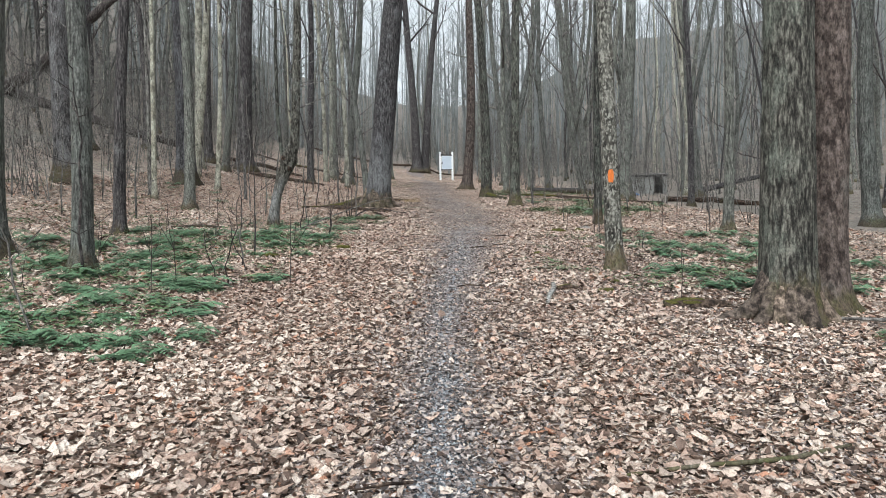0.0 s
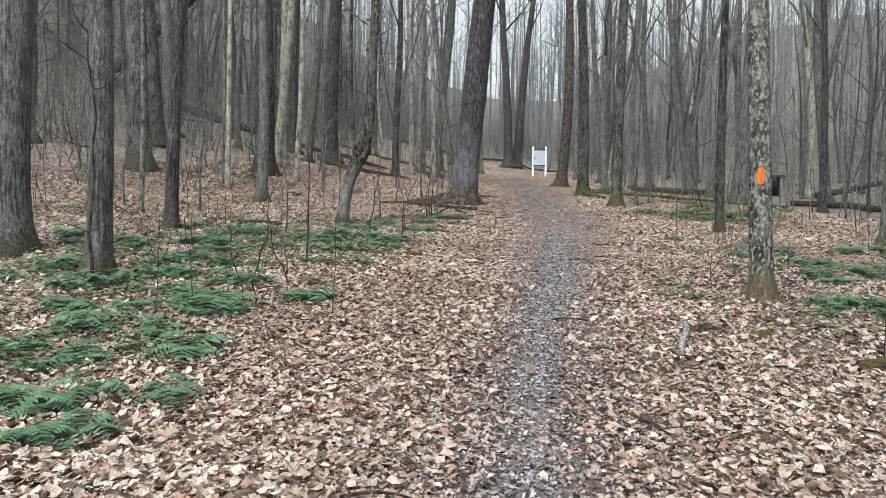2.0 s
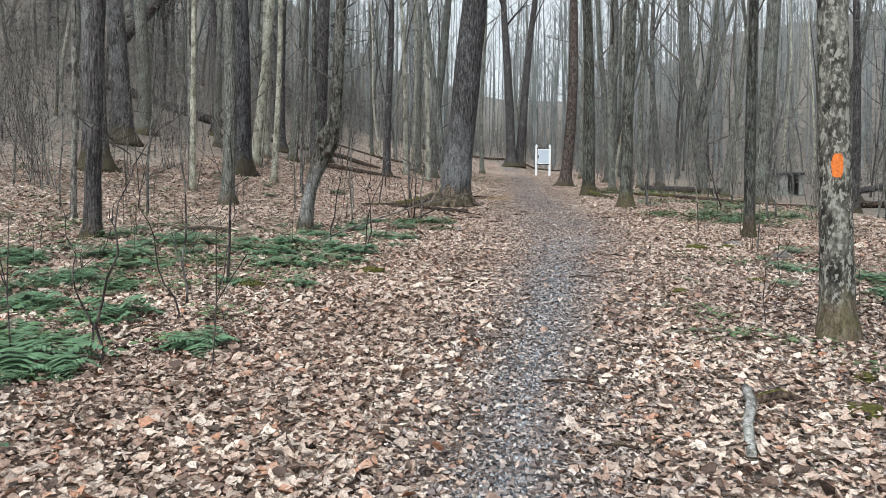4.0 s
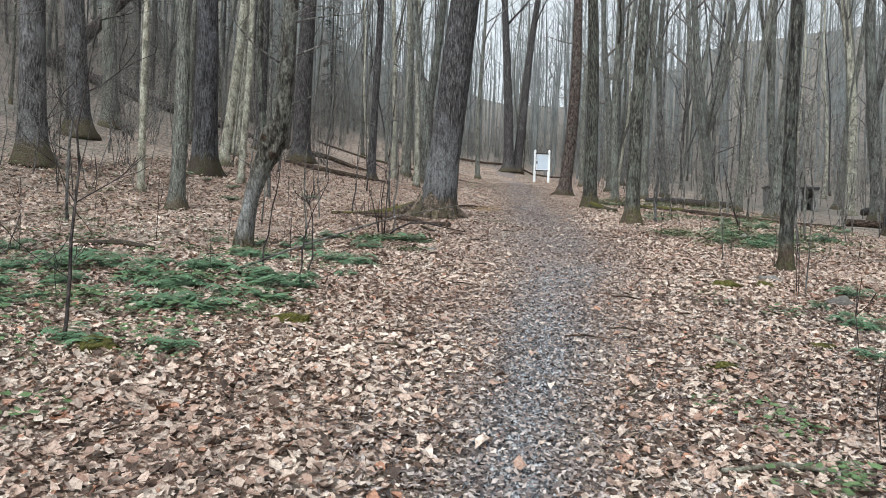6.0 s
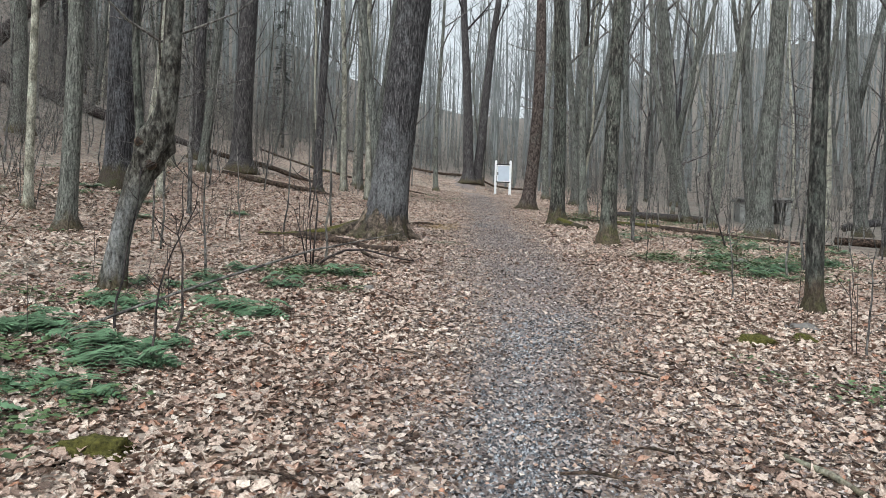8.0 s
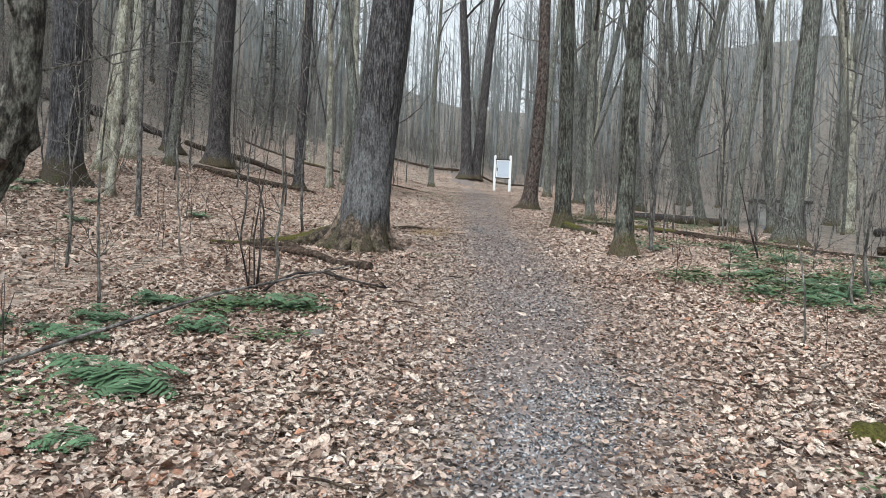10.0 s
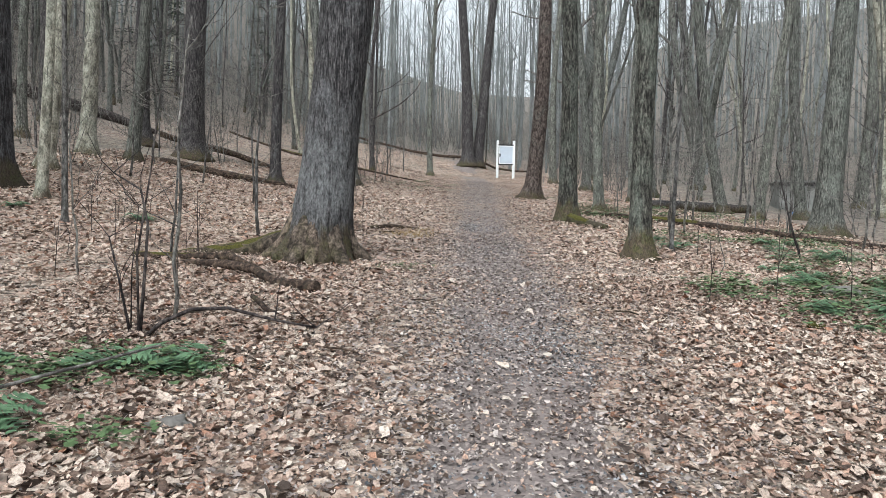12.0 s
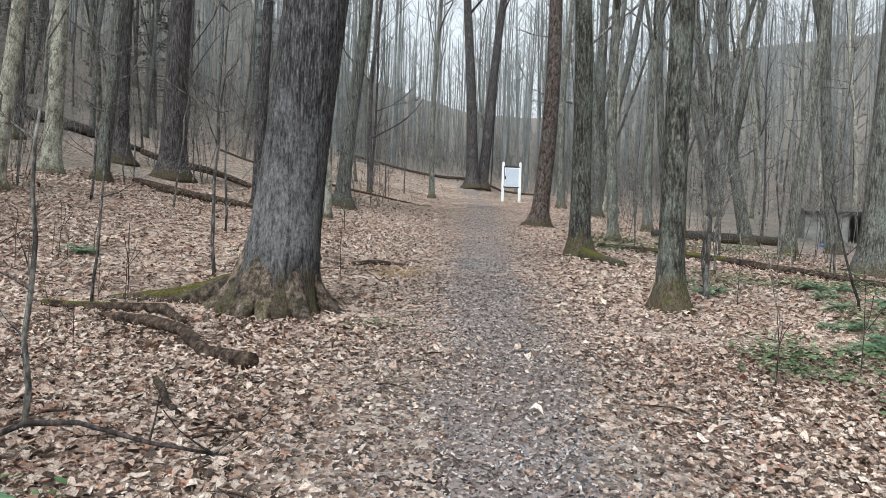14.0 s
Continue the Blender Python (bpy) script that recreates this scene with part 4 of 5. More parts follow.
# ---- mossy stones ----
def stone(x, y, sx, sy, sz, material, label, seed, name="stone"):
    bm = bmesh.new()
    bmesh.ops.create_icosphere(bm, subdivisions=4, radius=0.86)
    for v in bm.verts:
        k = 1 + 0.45 * noise.noise(v.co * 1.6 + Vector((seed, 0, 0))) + 0.22 * noise.noise(v.co * 4 + Vector((seed, 0, 0))) + 0.10 * noise.noise(v.co * 11 + Vector((seed, 0, 0)))
        v.co = Vector((v.co.x * sx * k, v.co.y * sy * k, v.co.z * sz * k))
    me = bpy.data.meshes.new(name)
    bm.to_mesh(me)
    bm.free()
    me.materials.append(material)
    me.polygons.foreach_set("use_smooth", [True] * len(me.polygons))
    ob = new(name, me)
    ob.location = spot(x, y) + Vector((0, 0, sz * 0.05))
    return tagged(ob, label, "stone", "stones in the leaves")


for k, (x, y, sx, sy, sz, mat) in enumerate(((-1.67, 12.12, 0.19, 0.13, 0.09, MOSS), (2.45, 15.55, 0.22, 0.16, 0.10, MOSS), (2.95, 15.8, 0.14, 0.12, 0.07, MOSS), (3.42, 14.7, 0.17, 0.13, 0.11, STONE),
                                              (3.16, 16.33, 0.2, 0.14, 0.08, STONE), (1.9, 8.35, 0.14, 0.10, 0.06, MOSS), (2.15, 9.0, 0.12, 0.12, 0.05, MOSS), (4.35, 22.1, 0.24, 0.17, 0.13, STONE),
                                              (3.3, 20.3, 0.13, 0.1, 0.05, MOSS), (-1.3, 16.85, 0.13, 0.10, 0.06, STONE), (1.55, 11.8, 0.16, 0.1, 0.05, MOSS), (2.5, 12.6, 0.14, 0.1, 0.06, MOSS),
                                              (-2.6, 10.9, 0.18, 0.14, 0.09, MOSS), (2.6, 6.0, 0.13, 0.1, 0.03, MOSS))):
    stone(x, y, sx, sy, sz, mat, "low stone cushioned in yellow-green moss among leaves" if mat is MOSS else "grey field stone half sunk in fallen leaves", 3.7 * k, "mossy_stone" if mat is MOSS else "stone")


# ---- the notice board ----
def notice_board(x, y):
    t = thing("notice_board", x, y, "white-painted wooden trail notice board on two posts", "sign", turn=4, scale=1.07)
    for sx in (-0.42, 0.42):
        p = part("post", box_bm(0.13, 0.13, 1.98, 0.012, (sx, 0, 0.94)), WHITE, t, smooth=False)
        bm = bmesh.new()
        bmesh.ops.create_cone(bm, cap_ends=True, segments=4, radius1=0.095, radius2=0.02, depth=0.06)
        bmesh.ops.transform(bm, matrix=pose(sx, 0, 1.955, 0, 0, 45), verts=bm.verts)
        part("post_cap", bm, WHITE, p, smooth=False)
    board = part("board", box_bm(0.74, 0.05, 0.96, 0.006, (0.0, -0.03, 1.22)), WHITE, t, smooth=False)
    part("notice", box_bm(0.66, 0.008, 0.86, 0.002, (0.02, -0.062, 1.22)), PAPER, board, "pale blue-white printed notice sheet", smooth=False)
    for sx, sy, at in ((0.78, 0.08, (0, -0.04, 1.73)), (0.78, 0.07, (0, -0.04, 0.72))):
        part("rail", box_bm(sx, sy, 0.06, 0.006, at), BLACKISH, board, "dark trim rail", smooth=False)
    part("side_trim", box_bm(0.03, 0.06, 0.98, 0.004, (-0.36, -0.04, 1.22)), BLACKISH, board, "dark trim strip", smooth=False)
    part("lock", box_bm(0.06, 0.03, 0.16, 0.004, (-0.30, -0.075, 1.2)), BLACKISH, board, "dark latch plate", smooth=False)


notice_board(0.2, 54.3)


# ---- the stone spring house in the hollow ----
def spring_house(x, y):
    t = thing("spring_house", x, y, "low weathered concrete box with a slab roof", "shed", z=spot(x, y).z - 0.1, turn=-8)
    w, d, h = 2.1, 1.6, 1.1
    part("back_wall", box_bm(w, 0.16, h, 0.012, (0, d / 2 - 0.08, h / 2)), CONCRETE, t, smooth=False)
    for sx in (-1, 1):
        part("side_wall", box_bm(0.16, d - 0.324, h, 0.012, (sx * (w / 2 - 0.08), -0.002, h / 2)), CONCRETE, t, smooth=False)
    part("front_wall", box_bm(1.4, 0.16, h, 0.012, (-w / 2 + 0.7, -d / 2 + 0.08, h / 2)), CONCRETE, t, smooth=False)
    part("front_pier", box_bm(0.22, 0.16, h, 0.012, (w / 2 - 0.11, -d / 2 + 0.08, h / 2)), CONCRETE, t, smooth=False)
    part("roof_slab", box_bm(w + 0.16, d + 0.16, 0.09, 0.015, (0, 0, h + 0.048)), CONCRETE, t, "weathered grey roof slab", smooth=False)
    part("lintel", box_bm(w + 0.04, 0.1, 0.12, 0.01, (0, -d / 2 - 0.052, h - 0.062)), BARK_DARK, t, smooth=False)


spring_house(11.8, 42.6)
stone(10.3, 39.3, 0.3, 0.2, 0.13, BLUEBAG, "crumpled faded blue plastic sheet in the hollow", 55.0, "plastic_sheet")


# ---- ferns and herbs ----
def fern_mesh(seed, fronds, length, name="fern"):
    rng = random.Random(seed)
    s = Shape()
    for k in range(fronds):
        a = 6.283 * k / fronds + rng.uniform(-0.35, 0.35)
        ln = length * rng.uniform(0.65, 1.1)
        lift = rng.uniform(0.14, 0.5)
        n = 12
        ca, sa = math.cos(a), math.sin(a)

        def rib(t):
            return Vector((ca * ln * t, sa * ln * t, 0.02 + lift * ln * math.sin(min(1, t * 1.15) * 2.6) - 0.03 * t))

        for i in range(1, n):
            t = i / n
            p = rib(t)
            wide = ln * 0.29 * math.sin(math.pi * (0.12 + 0.88 * t) ** 0.8) + 0.008
            step = ln / n * 0.85
            for sd in (-1, 1):
                side = Vector((-sa * sd, ca * sd, -0.18 + rng.uniform(-0.15, 0.15)))
                fwd = Vector((ca, sa, 0)) * 0.28
                tip = p + (side + fwd) * wide
                b = len(s.v)
                f = Vector((ca, sa, 0)) * step
                mid = p + (side + fwd) * wide * 0.55
                s.v += [tuple(p - f * 0.5), tuple(mid - f * 0.55), tuple(tip), tuple(mid + f * 0.55), tuple(p + f * 0.5)]
                s.f += [(b, b + 1, b + 3, b + 4), (b + 1, b + 2, b + 3)]
    return s.mesh(name, FERN, False)


def herb_shape(seed, count, spread):
    rng = random.Random(seed)
    s = Shape()
    for k in range(count):
        a, d = rng.uniform(0, 6.28), spread * math.sqrt(rng.random())
        p = Vector((math.cos(a) * d, math.sin(a) * d, rng.uniform(0.03, 0.10)))
        w, ln, b = rng.uniform(0.012, 0.03), rng.uniform(0.03, 0.065), rng.uniform(0, 6.28)
        u, v = Vector((math.cos(b), math.sin(b), rng.uniform(-0.3, 0.4))), Vector((-math.sin(b), math.cos(b), rng.uniform(-0.3, 0.3)))
        i = len(s.v)
        s.v += [tuple(p), tuple(p + u * ln * 0.5 + v * w), tuple(p + u * ln), tuple(p + u * ln * 0.5 - v * w)]
        s.f.append((i, i + 1, i + 2, i + 3))
    return s


FERNS = [fern_mesh(40 + k, 10 + k % 4, 0.30 + 0.03 * (k % 3)) for k in range(6)]
SLOPE_TURN = PLAN.to_quaternion()


def plant(me, x, y, scale, turn, name, label, category, group):
    ob = new(name, me)
    ob.matrix_basis = Matrix.LocRotScale(spot(x, y) + Vector((0, 0, 0.01)), SLOPE_TURN @ Euler((0, 0, turn)).to_quaternion(), (scale, scale, scale))
    return tagged(ob, label, category, group)


rng = random.Random(77)
# patches: centre, half size, clumps
for cx, cy, hx, hy, count in ((-4.6, 8.0, 1.7, 1.5, 26), (-3.3, 7.3, 1.0, 1.0, 10), (-5.2, 11.5, 1.9, 1.2, 16), (-3.6, 10.5, 1.2, 1.3, 14), (-4.3, 13.2, 1.7, 1.3, 14), (-2.7, 5.9, 0.7, 0.5, 8), (-5.2, 10.5, 2.8, 4.2, 48), (4.9, 12.0, 2.3, 3.6, 40), (-3.4, 6.0, 0.9, 0.6, 4), (4.6, 5.6, 0.6, 0.9, 8), (-2.6, 14.6, 1.0, 0.8, 8),
                              (-3.0, 12.7, 1.0, 0.5, 6), (-3.3, 16.6, 1.0, 0.5, 5), (3.6, 9.3, 1.1, 0.8, 12), (4.8, 11.3, 1.6, 1.4, 14), (5.6, 14.0, 1.8, 1.6, 12), (4.1, 6.0, 0.5, 0.5, 7), (3.4, 13.6, 0.6, 0.6, 5),
                              (4.3, 20.6, 0.8, 0.6, 8), (5.2, 22.6, 1.2, 1.2, 12), (4.4, 26.3, 1.4, 0.6, 7), (6.5, 25.0, 1.2, 1.2, 8), (-2.75, 18.0, 0.8, 0.4, 1), (-2.1, 17.6, 0.4, 0.2, 2), (-2.1, 16.6, 0.2, 0.15, 1), (-9.0, 24.7, 0.7, 0.5, 3), (-6.3, 24.0, 1.5, 1.5, 3),
                              (-1.95, 9.0, 0.25, 0.3, 2), (-2.35, 5.2, 0.3, 0.3, 2), (-1.9, 11.3, 0.3, 0.3, 1), (-2.5, 13.9, 0.5, 0.5, 7), (-2.9, 15.4, 0.7, 0.3, 5), (4.2, 22.4, 1.1, 0.7, 4), (5.4, 24.6, 0.8, 0.8, 4)):
    for k in range(round(count * 0.95)):
        x, y = cx + hx * rng.uniform(-1, 1), cy + hy * rng.uniform(-1, 1)
        plant(rng.choice(FERNS), x, y, rng.uniform(0.45, 1.15), rng.uniform(0, 6.28), "fern", "low dark green evergreen fern spreading over leaves", "fern", "evergreen ferns")
def dry_grass(x, y):
    r = random.Random(8)
    s = Shape()
    for k in range(90):
        a, d = r.uniform(0, 6.28), 0.3 * math.sqrt(r.random())
        p = Vector((math.cos(a) * d * 1.4, math.sin(a) * d * 0.6, 0))
        tip = p + Vector((r.uniform(-0.25, 0.25), r.uniform(-0.2, 0.2), r.uniform(0.06, 0.2)))
        s.tube([tuple(p), tuple((p + tip) / 2 + Vector((0, 0, 0.05))), tuple(tip)], [0.003, 0.0025, 0.001], 3, False)
    ob = new("grass_tuft", s.mesh("grass_tuft", GRASS))
    ob.location = spot(x, y)
    tagged(ob, "tuft of pale dry straw-coloured grass", "grass")


dry_grass(-1.2, 25.5)

# ---- the wood around: trees with shared shapes ----
VARIANTS = []
for k in range(9):
    mat = (BARK_GREY, BARK_PALE, BARK_GREY, BARK_DARK, BARK_GREY, BARK_LICHEN, BARK_GREY, BARK_PALE, BARK_DARK)[k]
    lab = {"grey_bark": "grey leafless forest tree", "pale_smooth_bark": "pale leafless forest tree", "dark_bark": "dark leafless forest tree", "lichened_bark": "lichened leafless forest tree"}[mat.name]
    rg = random.Random(500 + k)
    VARIANTS.append((rg.uniform(0.14, 0.36), mat, lab + " standing in leaf litter"))
wood = random.Random(91)
spots = []


def open_spot(x, y, gap):
    if y < 60 and abs(x - lerp(TRAIL, y)) < 3.0 + 0.02 * y:
        return False
    if y < 31 and -15.5 < x < 9.5:
        return False
    if y < 44 and -8.5 < x < 8.5:
        return False
    return all((x - a) ** 2 + (y - b) ** 2 > gap * gap for a, b in TAKEN) and all((x - a) ** 2 + (y - b) ** 2 > gap * gap for a, b in spots)


tries = 0
while len(spots) < 215 and tries < 20000:
    tries += 1
    y = wood.uniform(6, 66)
    x = wood.uniform(-0.66 * y - 16, 0.66 * y + 9)
    if open_spot(x, y, 1.5):
        spots.append((x, y))
spots.sort(key=lambda p: p[1])
first_of = {}
for k, (x, y) in enumerate(spots):
    i = wood.randrange(len(VARIANTS))
    m = Matrix.Translation(spot(x, y)) @ pose(0, 0, 0, wood.gauss(0, 3), wood.gauss(0, 4), wood.uniform(0, 360)) @ Matrix.Scale(wood.uniform(0.6, 1.1), 4)
    if i not in first_of:
        diam, mat, lab = VARIANTS[i]
        t = make_tree(x, y, diam, mat, lab, 500 + i, height=14 + diam * 22, lean=(0.01, 0), bend=1.6, limbs=11, first=0.14, sides=9, rings=14, more_twigs=2, group="trees of the wood",
                      fork=((4.2, 0.22, 0.75), None, (2.8, -0.3, 0.7), None, (6.0, 0.25, 0.8), None, (5.0, -0.2, 0.7), None, (3.5, 0.2, 0.65))[i])
        t.matrix_basis = m
        first_of[i] = t
    else:
        copy_thing(first_of[i], m)


# ---- far woods, one mass of trunks and twigs ----
def template(seed, height, r0, limbs, twigs):
    rg = random.Random(seed)
    s, pts, rad = trunk_shape(rg, height, r0, (rg.uniform(-0.03, 0.03), rg.uniform(-0.03, 0.03)), 0.6, 0.2, sides=5, rings=6, roots=2, sink=0.6)
    for k in range(limbs):
        h = height * rg.uniform(0.3, 0.97)
        i = min(range(len(pts)), key=lambda q: abs(pts[q][2] - h))
        base = Vector(pts[i])
        base.z = h
        a = rg.uniform(0, 6.283)
        grow(s, rg, base, (math.cos(a), math.sin(a), rg.uniform(0.4, 1.4)), height * 0.2 * rg.uniform(0.5, 1.2), r0 * 0.34, 1, 3, twigs, 3)
    return s


def brush(seed, height):
    rg = random.Random(seed)
    s = Shape()
    for k in range(3):
        o = Vector((rg.uniform(-0.4, 0.4), rg.uniform(-0.4, 0.4), -0.1))
        for j in range(2):
            grow(s, rg, o, (rg.uniform(-0.25, 0.25), rg.uniform(-0.25, 0.25), 1), height * rg.uniform(0.6, 1), 0.011, 1, 3, 6, 3)
    return s


def scatter(name, templates, places, material, label, category):
    """Many placed copies of a few shapes, joined in one mesh."""
    allv, allf, off = [], [], 0
    arrays = [(np.array(s.v), s.f) for s in templates]
    for (x, y, k, sc, turn) in places:
        v, f = arrays[k]
        c, sn = math.cos(turn), math.sin(turn)
        p = spot(x, y)
        w = np.empty_like(v)
        w[:, 0] = (v[:, 0] * c - v[:, 1] * sn) * sc + p.x
        w[:, 1] = (v[:, 0] * sn + v[:, 1] * c) * sc + p.y
        w[:, 2] = v[:, 2] * sc + p.z
        allv.append(w)
        allf += [tuple(i + off for i in face) for face in f]
        off += len(v)
    me = bpy.data.meshes.new(name)
    me.from_pydata(np.concatenate(allv).tolist(), [], allf)
    me.materials.append(material)
    me.update()
    return tagged(new(name, me), label, category, kind="stuff")


# Far trees: distance haze is put into this paler blue-grey bark colour.
BARK_HAZED = plain_mat("hazed_far_bark", (0.168, 0.176, 0.175), 0.9, 0.5, 0.6)
far_shapes = [template(700 + k, 16 + k % 4 * 2, 0.075 + 0.025 * (k % 3), 9, 2) for k in range(6)]
places = []
while len(places) < 1200:
    pick = wood.random()
    if pick < 0.42:
        y = wood.uniform(62, 115)
        x = wood.uniform(-0.7 * y - 10, 0.7 * y + 10)
    elif pick < 0.85:
        y = wood.uniform(115, 260)
        x = wood.uniform(-0.7 * y - 20, 0.7 * y + 20)
    else:
        # Unseen trees beside and behind the walk, added to close in the skylight.
        y = wood.uniform(-80, 60)
        x = wood.choice((-1, 1)) * wood.uniform(0.7 * max(y, 0) + 14, 0.7 * max(y, 0) + 70)
    if y < 75 and abs(x - lerp(TRAIL, y)) < 1.8:
        continue
    if y > 70 and -0.2 < x / y < 0.1 and wood.random() < 0.2:
        continue
    places.append((x, y, wood.randrange(6), wood.uniform(0.8, 1.25), wood.uniform(0, 6.28)))
for k in range(320):
    y = wood.uniform(105, 230)
    x = wood.uniform(-0.35, 0.62) * y
    places.append((x, y, wood.randrange(6), wood.uniform(0.8, 1.2), wood.uniform(0, 6.28)))
for k in range(150):
    y = 61 + 65 * wood.random() ** 1.2
    x = wood.uniform(-0.30, 0.14) * y
    if abs(x - lerp(TRAIL, y)) > 1.8:
        places.append((x, y, wood.randrange(6), wood.uniform(0.6, 1.15), wood.uniform(0, 6.28)))
scatter("far_wood", far_shapes, places, BARK_HAZED, "distant leafless grey-brown hillside woods", "forest")
brush_shapes = [brush(800 + k, 2.0 + 0.5 * k) for k in range(4)]
places = []
while len(places) < 360:
    y = wood.uniform(15, 80)
    x = wood.uniform(-0.66 * y - 10, 0.6 * y + 5)
    near = abs(x - lerp(TRAIL, y)) < 3.4
    if near or (y < 33 and -8.5 < x < 6.5):
        continue
    places.append((x, y, wood.randrange(4), wood.uniform(0.6, 1.3), wood.uniform(0, 6.28)))
for k in range(270):
    places.append((wood.uniform(-26, 15), wood.uniform(61, 100), wood.randrange(4), wood.uniform(0.9, 1.8), wood.uniform(0, 6.28)))
for k in range(130):
    y = wood.uniform(17, 60)
    places.append((wood.uniform(-0.75 * y - 6, -9.5 - 0.05 * y), y, wood.randrange(4), wood.uniform(0.7, 1.5), wood.uniform(0, 6.28)))
scatter("underbrush", brush_shapes, places, BARK_TWIG, "thin leafless grey undergrowth twigs", "undergrowth")


def young_beech(seed, height):
    """A thin young tree with level sprays of fine twigs."""
    rg = random.Random(seed)
    s = Shape()
    pts, ox, oy = [], 0.0, 0.0
    for k in range(7):
        pts.append((ox, oy, -0.1 + (height + 0.1) * k / 6))
        ox += rg.uniform(-0.1, 0.1)
        oy += rg.uniform(-0.1, 0.1)
    s.tube(pts, [0.006 + 0.0045 * height * (1 - k / 6) for k in range(7)], 4, False)
    for k in range(14):
        f = rg.uniform(0.2, 1.0) * 5.99
        i = int(f)
        at = Vector(pts[i]).lerp(Vector(pts[i + 1]), f - i)
        a = rg.uniform(0, 6.283)
        grow(s, rg, at, (math.cos(a), math.sin(a), rg.uniform(-0.1, 0.35)), height * rg.uniform(0.14, 0.32) * (1.2 - f / 9), 0.007, 1, 3, 4, 3)
    return s


places = []
while len(places) < 190:
    y = wood.uniform(17, 60)
    x = wood.uniform(-0.5 * y - 4, 0.42 * y + 3)
    if abs(x - lerp(TRAIL, y)) < 2.6 + 0.02 * y or (y < 31 and -9.0 < x < 4.5):
        continue
    places.append((x, y, wood.randrange(4), wood.uniform(0.7, 1.2), wood.uniform(0, 6.28)))
scatter("young_trees", [young_beech(830 + k, 2.6 + 0.9 * k) for k in range(4)], places, BARK_TWIG, "thin leafless young trees with level grey twigs", "undergrowth")


def seedlings(seed):
    rg = random.Random(seed)
    s = Shape()
    h = rg.uniform(0.3, 0.75)
    p = [(0, 0, -0.03), (rg.uniform(-0.04, 0.04), rg.uniform(-0.04, 0.04), h * 0.5), (rg.uniform(-0.08, 0.08), rg.uniform(-0.08, 0.08), h)]
    s.tube(p, [0.0045, 0.0035, 0.002], 4, False)
    for k in range(2):
        grow(s, rg, p[1], (rg.uniform(-1, 1), rg.uniform(-1, 1), 0.9), h * 0.4, 0.0025, 0, 3, 0, 3)
    return s


places = []
while len(places) < 95:
    y = wood.uniform(5, 26)
    x = wood.uniform(-7.5, 7.5)
    if abs(x - lerp(TRAIL, y)) > 1.5 + lerp(TRAIL, y, 2) * 0.5 and wood.random() < 0.25 + 0.1 * abs(x):
        places.append((x, y, wood.randrange(5), wood.uniform(0.7, 1.3), wood.uniform(0, 6.28)))
scatter("seedlings", [seedlings(850 + k) for k in range(5)], places, BARK_BLACK, "thin dark leafless seedling stems in fallen leaves", "seedlings")


def stick_shape(seed):
    rg = random.Random(seed)
    s = Shape()
    ln = rg.uniform(0.15, 0.38)
    p = [(-ln / 2, 0, 0.045), (-ln * 0.1, rg.uniform(-0.04, 0.04), 0.06), (ln * 0.2, rg.uniform(-0.04, 0.04), 0.055), (ln / 2, rg.uniform(-0.06, 0.06), 0.05)]
    s.tube(p, [0.006, 0.007, 0.005, 0.003], 5, True)
    s.tube([p[2], (ln * 0.35, 0.09, 0.07)], [0.0035, 0.002], 4, True)
    return s


places = []
while len(places) < 110:
    y = wood.uniform(3, 27)
    x = lerp(TRAIL, y) + wood.gauss(0, 2.6)
    if abs(x - lerp(TRAIL, y)) > lerp(TRAIL, y, 2) * 0.6:
        places.append((x, y, wood.randrange(6), wood.uniform(0.6, 1.3), wood.uniform(0, 6.28)))
scatter("sticks", [stick_shape(870 + k) for k in range(6)], places, BARK_ROT, "small brown broken twigs lying in leaf litter", "sticks")


# ---- hemlocks on the slope ----
HEMLOCK = plain_mat("hemlock_needles", (0.036, 0.05, 0.034), 0.7, 0.5, 3)


